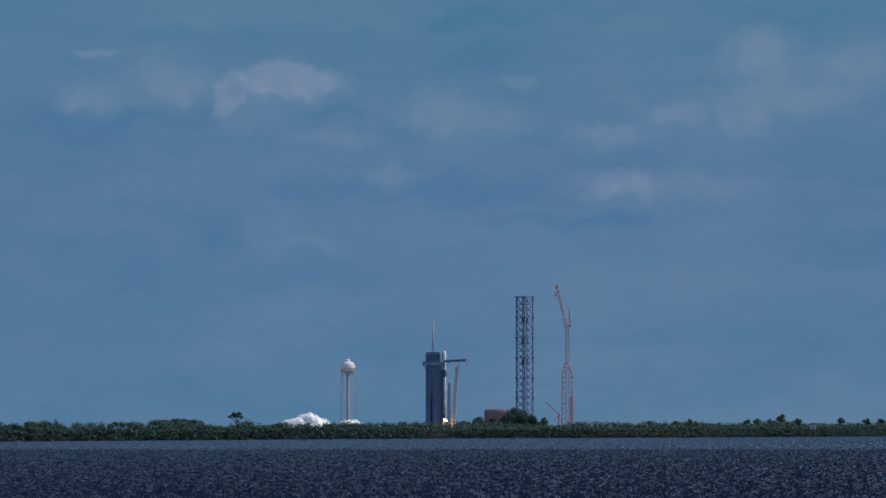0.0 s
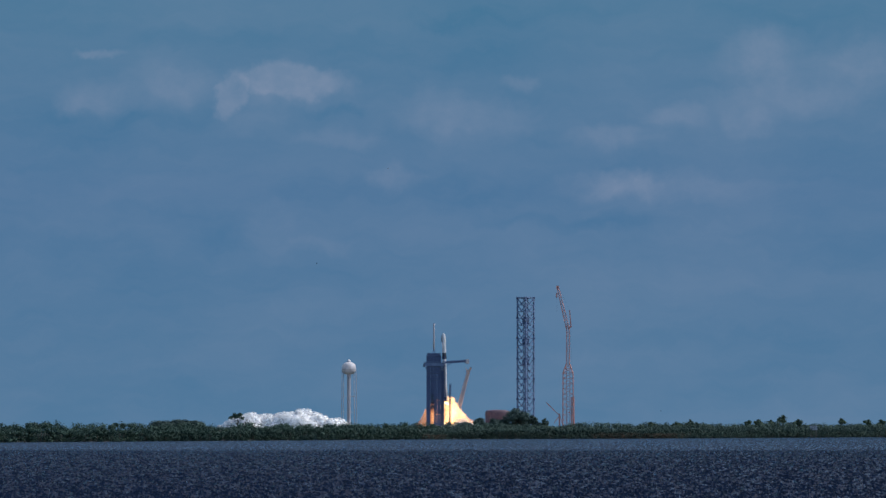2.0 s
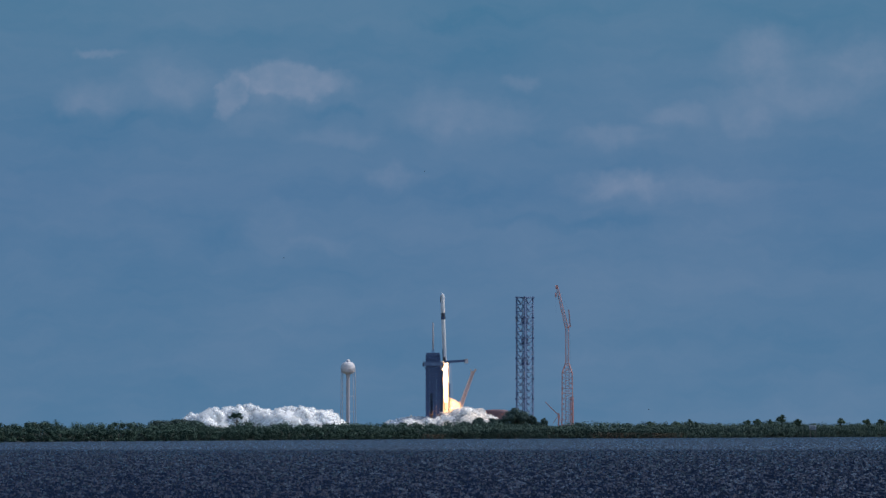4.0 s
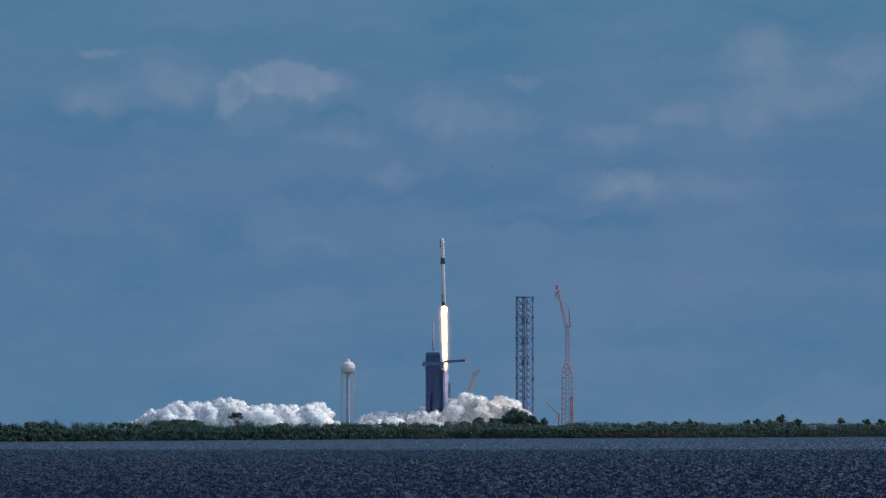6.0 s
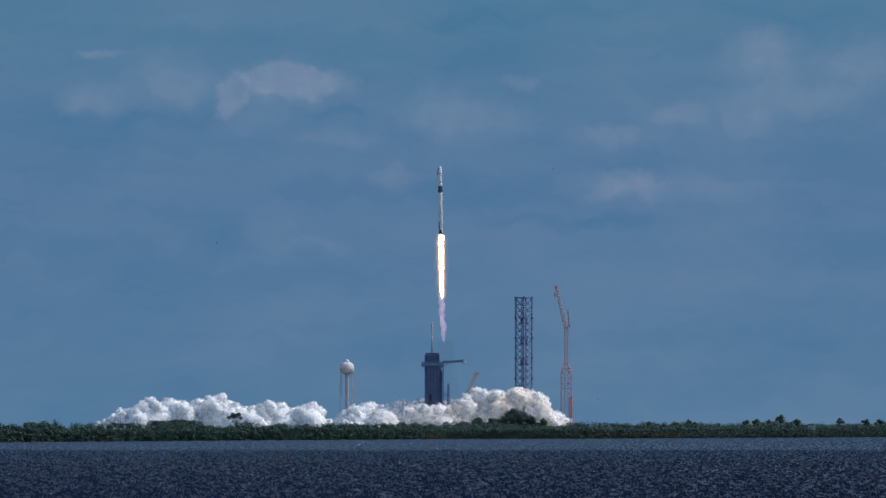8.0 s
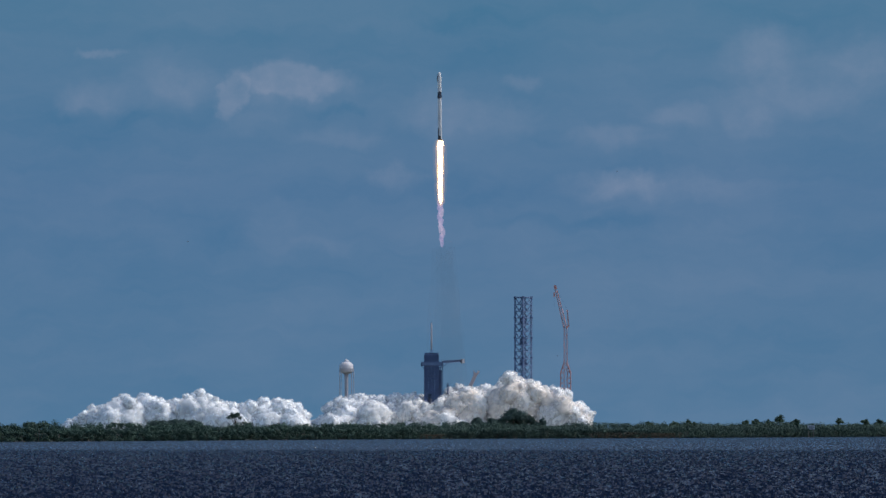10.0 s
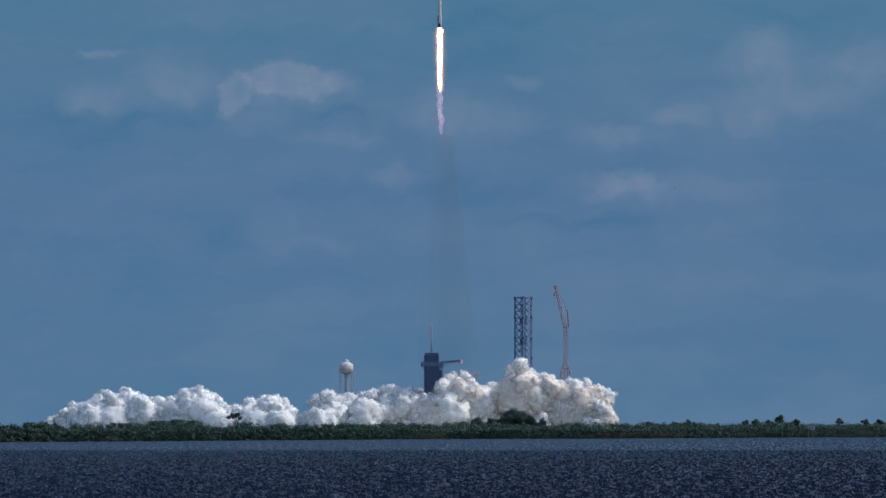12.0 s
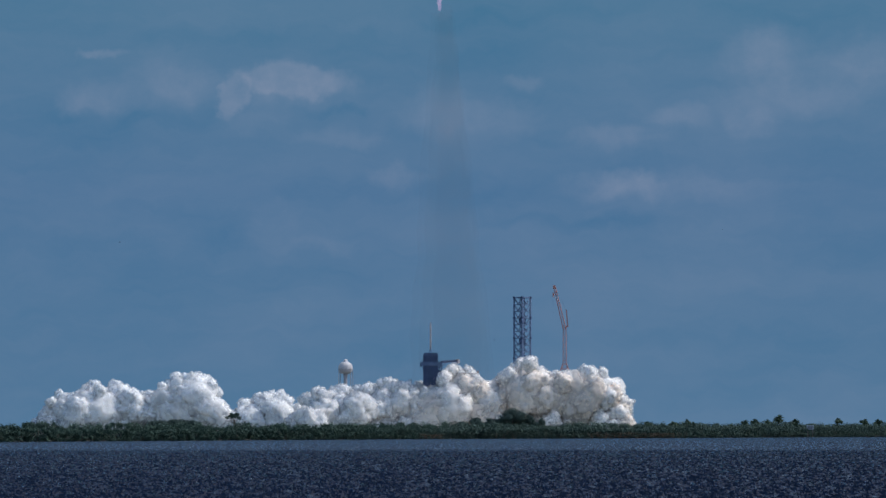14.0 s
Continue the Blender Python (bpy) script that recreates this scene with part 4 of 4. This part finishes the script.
def thicket(name, label, material, x0, x1, y, depth, spacing, low, high, per, leaf, seed, dips=0.35):
    """A continuous belt of shrubs of uneven height along the shore."""
    rng = np.random.default_rng(seed)
    verts, faces = [], []
    x = x0
    while x < x1:
        hgt = low + (high - low) * (0.5 + dips * 1.6 * noise.noise((x * 0.045, seed, 0)) + 0.5 * noise.noise((x * 0.21, seed, 4)))
        hgt *= rng.uniform(0.86, 1.1) * (2.3 + 0.0021 * shore(x)) / 4.6
        yy = shore(x) + y + rng.uniform(0, depth)
        lumps = []
        r = hgt * rng.uniform(0.22, 0.34)
        for _ in range(5):
            lumps.append((x + rng.normal(0, r * 1.4), yy - 1.0 + rng.normal(0, r), hgt - r * rng.uniform(0.85, 1.3), r * rng.uniform(0.6, 1)))
        # the canopy overhangs a hollow of sparser growth
        for _ in range(6):
            lumps.append((x + rng.normal(0, r * 1.1), shore(x) + y + depth + rng.uniform(0.3, 2), hgt * rng.uniform(0.02, 0.55), r * rng.uniform(0.7, 1.1)))
        v, f = leaf_cloud(lumps, per, leaf, rng)
        base = len(verts)
        verts.extend(v)
        faces.extend([tuple(i + base for i in q) for q in f])
        x += spacing * rng.uniform(0.6, 1.4)
    return tagged(from_lists(name, verts, faces, material), label, "shrubs", kind="stuff")


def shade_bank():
    """Tangle of stems and roots at the foot of the shrubs, added to back their shaded base."""
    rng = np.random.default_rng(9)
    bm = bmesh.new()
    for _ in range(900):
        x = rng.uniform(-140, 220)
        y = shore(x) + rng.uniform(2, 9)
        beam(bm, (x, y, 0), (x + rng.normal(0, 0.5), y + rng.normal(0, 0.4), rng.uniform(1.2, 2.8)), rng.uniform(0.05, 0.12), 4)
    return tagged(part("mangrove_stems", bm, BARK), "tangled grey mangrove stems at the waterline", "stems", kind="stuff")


def broad_tree(x, y, hgt, width, seed, label, flat=0.55, bare=0.5, material=None, count=12000, leaf=0.17):
    t = thing("tree", label, "tree", x, y, 0.3)
    rng = np.random.default_rng(seed)
    bm = bmesh.new()
    turned(bm, [(hgt * 0.035, 0), (hgt * 0.026, hgt * bare * 0.6), (hgt * 0.018, hgt * bare)], 10)
    tips = []
    for k in range(9):
        a = k * 0.7 + rng.uniform(0, 0.5)
        r = width * rng.uniform(0.2, 0.42)
        tip = (r * math.cos(a), r * math.sin(a) * 0.7, hgt * rng.uniform(0.72 if bare > 0.3 else 0.35, 0.9))
        if bare <= 0.3:
            tip = (tip[0], tip[1], hgt * (0.84 - 1.7 * (r / width) ** 2))
        else:
            tip = (tip[0], tip[1], hgt * (0.95 - 1.3 * (r / width) ** 2))
        tips.append(tip)
        beam(bm, (0, 0, hgt * bare * rng.uniform(0.7, 0.98)), tip, hgt * 0.012, 6)
    part("trunk", bm, BARK, t)
    lumps = []
    for tip in tips + [(0, 0, hgt * 0.86)]:
        for _ in range(4):
            r = width * (rng.uniform(0.08, 0.15) if bare > 0.3 else rng.uniform(0.12, 0.2))
            lumps.append((tip[0] + rng.normal(0, width * (0.1 if bare > 0.3 else 0.07)), tip[1] + rng.normal(0, width * 0.06), min(hgt - r * 0.8, tip[2] + rng.normal(0, hgt * (0.02 if bare > 0.3 else 0.05))), r))
    v, f = leaf_cloud(lumps, count, leaf, rng, flat)
    from_lists("crown", v, f, material or LEAF_DARK, t)
    return t


def bare_tree(x, y, hgt):
    t = thing("bare_tree", "small leafless grey tree beside the lone tree", "tree", x, y, 0.3)
    rng = np.random.default_rng(21)
    bm = bmesh.new()
    turned(bm, [(0.14, 0), (0.1, hgt * 0.4), (0.05, hgt * 0.8)], 8)
    part("trunk", bm, BARK, t)
    for k in range(9):
        a, z = rng.uniform(0, 6.28), hgt * rng.uniform(0.45, 0.8)
        mid = Vector((math.cos(a) * 0.5, math.sin(a) * 0.5, z + 0.5))
        bm = bmesh.new()
        beam(bm, (0, 0, z), mid, 0.09, 6)
        for _ in range(3):
            beam(bm, mid, mid + Vector((math.cos(a) * 0.4 + rng.normal(0, 0.3), rng.normal(0, 0.3), rng.uniform(0.2, 0.7))), 0.05, 5)
        part("branch", bm, BARK, t)
    return t


def palm_tree(x, y, hgt, spread, seed):
    t = thing("palm_tree", "dark green cabbage palm above the shrubs", "palm tree", x, y, 0.3, group="palms along the shore")
    rng = np.random.default_rng(seed)
    bm = bmesh.new()
    turned(bm, [(0.2, 0), (0.16, hgt * 0.5), (0.15, hgt - spread * 0.4)], 10)
    part("trunk", bm, BARK, t)
    verts, faces = [], []
    for k in range(36):
        a, el = rng.uniform(0, 6.28), rng.uniform(-0.9, 1.5)
        L = spread * rng.uniform(0.9, 1.3)
        d = Vector((math.cos(a) * math.cos(el), math.sin(a) * math.cos(el), math.sin(el)))
        sidev = d.cross(Vector((0, 0, 1))).normalized()
        root = Vector((0, 0, hgt - spread * 0.75))
        for j in range(8):
            f0 = 0.25 + 0.75 * j / 8
            c = root + d * (L * f0) - Vector((0, 0, 0.25 * L * f0 * f0))
            for s in (-1, 1):
                tip = c + sidev * (s * L * 0.34) + d * (L * 0.14) - Vector((0, 0, L * 0.08))
                b = len(verts)
                verts.extend([tuple(c), tuple(c + d * L * 0.07), tuple(tip)])
                faces.append((b, b + 1, b + 2))
    lumps = [(rng.normal(0, spread * 0.42), rng.normal(0, spread * 0.4), hgt - spread * rng.uniform(0.45, 1.1), spread * rng.uniform(0.4, 0.6)) for _ in range(8)]
    more, tris = leaf_cloud(lumps, 1600, 0.17, rng)
    base = len(verts)
    verts.extend(more)
    faces.extend([tuple(i + base for i in f) for f in tris])
    from_lists("crown", verts, faces, FROND, t)
    return t


def shore_sign():
    t = thing("shore_sign", "white notice board on two posts at the waterline", "sign", 133.6, 1628, -1.2)
    for x in (-0.8, 1.0):
        bm = bmesh.new()
        beam(bm, (x, 0, 0), (x, 0, 5.2), 0.2)
        part("post", bm, POST_WOOD, t)
    bm = bmesh.new()
    box(bm, (-1.2, -0.2, 4.0), (1.4, -0.13, 5.5))
    bmesh.ops.bevel(bm, geom=bm.edges[:], offset=0.02, segments=1, affect="EDGES")
    board = part("board", bm, SIGN_WHITE, t, "white board with a line of dark print")
    for z, w in ((5.15, 1.8), (4.75, 2.1), (4.35, 1.5)):
        bm = bmesh.new()
        box(bm, (0.1 - w / 2, -0.215, z - 0.1), (0.1 + w / 2, -0.204, z + 0.1))
        part("print_bar", bm, SIGN_BARS, board)
    return t


def bird(x, y, z):
    t = thing("bird", "small dark bird in gliding flight", "bird", x, y, z, group="birds over the lagoon")
    t.scale = (0.6, 0.6, 0.6)
    bm = bmesh.new()
    bmesh.ops.create_icosphere(bm, subdivisions=2, radius=1, matrix=Matrix.Diagonal((0.2, 0.07, 0.065, 1)))
    bmesh.ops.create_icosphere(bm, subdivisions=2, radius=0.055, matrix=Matrix.Translation((0.2, 0, 0.03)))
    part("body", bm, FEATHER, t, smooth=True)
    for s in (-1, 1):
        bm = bmesh.new()
        rows = [((0.1, 0.05, 0.02), (-0.08, 0.05, 0.02)), ((0.1, 0.28, 0.12), (-0.06, 0.28, 0.12)), ((-0.04, 0.55, 0.1), (-0.1, 0.55, 0.1))]
        loops = [[bm.verts.new((a[0], s * a[1], a[2] + dz)) for a in r for dz in (0, 0.015)] for r in rows]
        for lo, hi in zip(loops, loops[1:]):
            for i, j in ((0, 1), (1, 3), (3, 2), (2, 0)):
                bm.faces.new((lo[i], lo[j], hi[j], hi[i]))
        bmesh.ops.recalc_face_normals(bm, faces=bm.faces[:])
        part("wing", bm, FEATHER, t)
    return t


thicket("shrub_belt", "dense green mangrove shrubs along the shore", LEAF, -125, -8, -0.5, 5, 0.9, 2.7, 4.0, 1500, 0.13, 2)
thicket("scrub_belt", "paler, haze-tinted green scrub along the farther shore", LEAF_HAZED, -8, 215, -0.5, 5, 0.9, 2.7, 4.0, 1500, 0.13, 2)
thicket("rear_shrubs", "taller dark shrubs behind the shore", LEAF, -130, 0, 12, 14, 1.2, 3.6, 5.5, 1000, 0.16, 4)
thicket("rear_scrub", "taller pale, haze-tinted green scrub behind the shore", LEAF_HAZED, 0, 225, 12, 14, 1.2, 3.6, 5.5, 1000, 0.16, 4)
thicket("reeds", "dry tan reeds at the waterline", LEAF_DRY, 47, 78, -1.8, 1.2, 1.3, 1.2, 2.4, 120, 0.13, 6)
thicket("dry_shrub", "dry tan shrubs at the waterline", LEAF_DRY, -6, 0, -1.8, 1.0, 0.9, 1.0, 2.2, 160, 0.12, 7)
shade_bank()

# trees that stand above the belt: across, distance, height, spread
broad_tree(-57.3, 1250, 7.7, 3.5, 3, "lone flat-topped tree with a bare trunk", 0.6, 0.6, LEAF, 3600, 0.11)
broad_tree(26.2, 1600, 10.2, 10.0, 40, "tall round-headed oak rising above the shrubs", 0.85, 0.14)
for k, (x, y, hgt, w) in enumerate(((31.6, 1601, 7.7, 4.2), (35.8, 1600, 6.9, 3.2))):
    broad_tree(x, y, hgt, w, 43 + k, "smaller round-headed oak beside the tall one", 0.9, 0.28, None, 7000, 0.15)
for k, (x, y, hgt, w) in enumerate(((12.9, 1600, 7.0, 4.8), (17.7, 1600, 6.6, 4.4), (21.5, 1601, 6.4, 5.0), (7.2, 1600, 5.4, 6.0), (27.0, 1602, 5.8, 6.0), (33.5, 1602, 5.2, 5.0), (19.4, 1602, 6.2, 6.0), (-76.1, 1300, 5.5, 8.2), (-80.7, 1300, 5.1, 8.2), (-71.7, 1300, 5.1, 6.5), (-117.9, 1300, 4.6, 4.9))):
    broad_tree(x, y, hgt, w, 11 + k, "dark spreading oak rising above the shrubs", 0.9, 0.12)
for k, (x, y, hgt, sp) in enumerate(((122.2, 1624, 7.5, 1.84), (106.5, 1575, 5.8, 1.39), (82.2, 1501, 5.8, 1.13), (67.0, 1458, 5.1, 1.1), (76.6, 1483, 5.0, 1.3), (151.4, 1714, 6.7, 1.51), (165.9, 1759, 6.4, 1.33), (111.0, 1589, 6.0, 1.4), (116.7, 1607, 6.0, 1.21), (129.5, 1646, 6.1, 1.45), (172.9, 1780, 6.4, 1.57), (84.5, 1508, 5.0, 1.14))):
    palm_tree(x, y, hgt, sp, k)
bare_tree(-53.6, 1230, 5.6)
shore_sign()
birds = [bird(0, 820, 20), bird(0, 860, 40), bird(0, 800, 10)]


# ---------------------------------------------------------------- movement
def motions():
    # sky drifts slowly across, the chop runs along the wind
    walk(backdrop, [(0.0, pose(-4.5, 0, 0)), (14.0, pose(3.2, 0, 0))])
    walk(waves, [(0.0, pose(1.5, 4, 0)), (14.0, pose(-4.5, -6, 0))])
    climb = [(0.0, 1.2, 13, 0), (0.5, 1.2, 15.6, 0), (1.0, 1.3, 19.4, -0.5), (1.5, 1.4, 24.2, -1), (2.0, 1.5, 30.5, -1.5), (3.0, 1.9, 47, -2.0), (4.2, 1.5, 73, -1.9),
             (5.3, 1.0, 101, -1.7), (6.0, 0.8, 121, -1.4), (6.5, 0.3, 137, -1.1), (7.0, -0.3, 154, -1.0), (7.5, -0.8, 171, -1.0), (8.0, -1.1, 190, -0.9),
             (9.3, -1.4, 247, -0.6), (10.5, -1.4, 304.5, -0.4), (11.0, -1.4, 330, -0.3), (12.5, -2.0, 419, -0.3), (14.0, -2.4, 507, -0.3)]
    walk(vehicle, [(t, pose(x, PAD + 2, z, 0, lean, 0)) for t, x, z, lean in climb])
    walk(trail, [(t, pose(2, PAD + 4, z)) for t, x, z, lean in climb])
    walk(cradle, [(t, pose(9.5, PAD + 6, 5.0, 0, a, 0)) for t, a in ((0.0, 4), (0.5, 6), (1.0, 9.5), (1.5, 12.5), (2.0, 14.5), (3.0, 17.5), (4.0, 20), (5.3, 22), (6.5, 23.5), (9.0, 24.5), (14.0, 25))])
    walk(access_arm, [(t, pose(10.5, -4.5, 64.6, 0, 0, a)) for t, a in ((0.0, 10), (3.0, 12), (5.5, 15), (8.0, 22), (10.5, 30), (12.5, 39), (14.0, 45))])
    courses = [((0.0, -17.5, 820, 33.3), (1.5, -21.7, 820, 33.0), (3.0, -26.3, 820, 33.3), (6.5, -36.2, 820, 36.2), (7.5, -39.6, 820, 36.6), (11.0, -48.8, 820, 36.9), (14.0, -58.5, 820, 36.8)),
               ((0.0, -18.0, 860, 53.0), (1.5, -12.0, 860, 53.0), (3.0, -8.1, 860, 51.8), (6.5, 12.5, 860, 53.0), (7.5, 18.3, 860, 52.7), (11.0, 39.5, 860, 51.0), (14.0, 54.0, 860, 41.0)),
               ((0.0, 40.0, 800, 6.0), (7.5, 29.3, 800, 7.4), (11.0, 17.3, 800, 18.0), (14.0, 9.6, 800, 18.6))]
    for b, rows in zip(birds, courses):
        heading = 180 if rows[-1][1] < rows[0][1] else 0
        walk(b, [(t, pose(x, y, z, 4 * math.sin(t), 0, heading + 12 * math.sin(t * 0.7))) for t, x, y, z in rows])
    for bank in banks:
        bank.move()


motions()
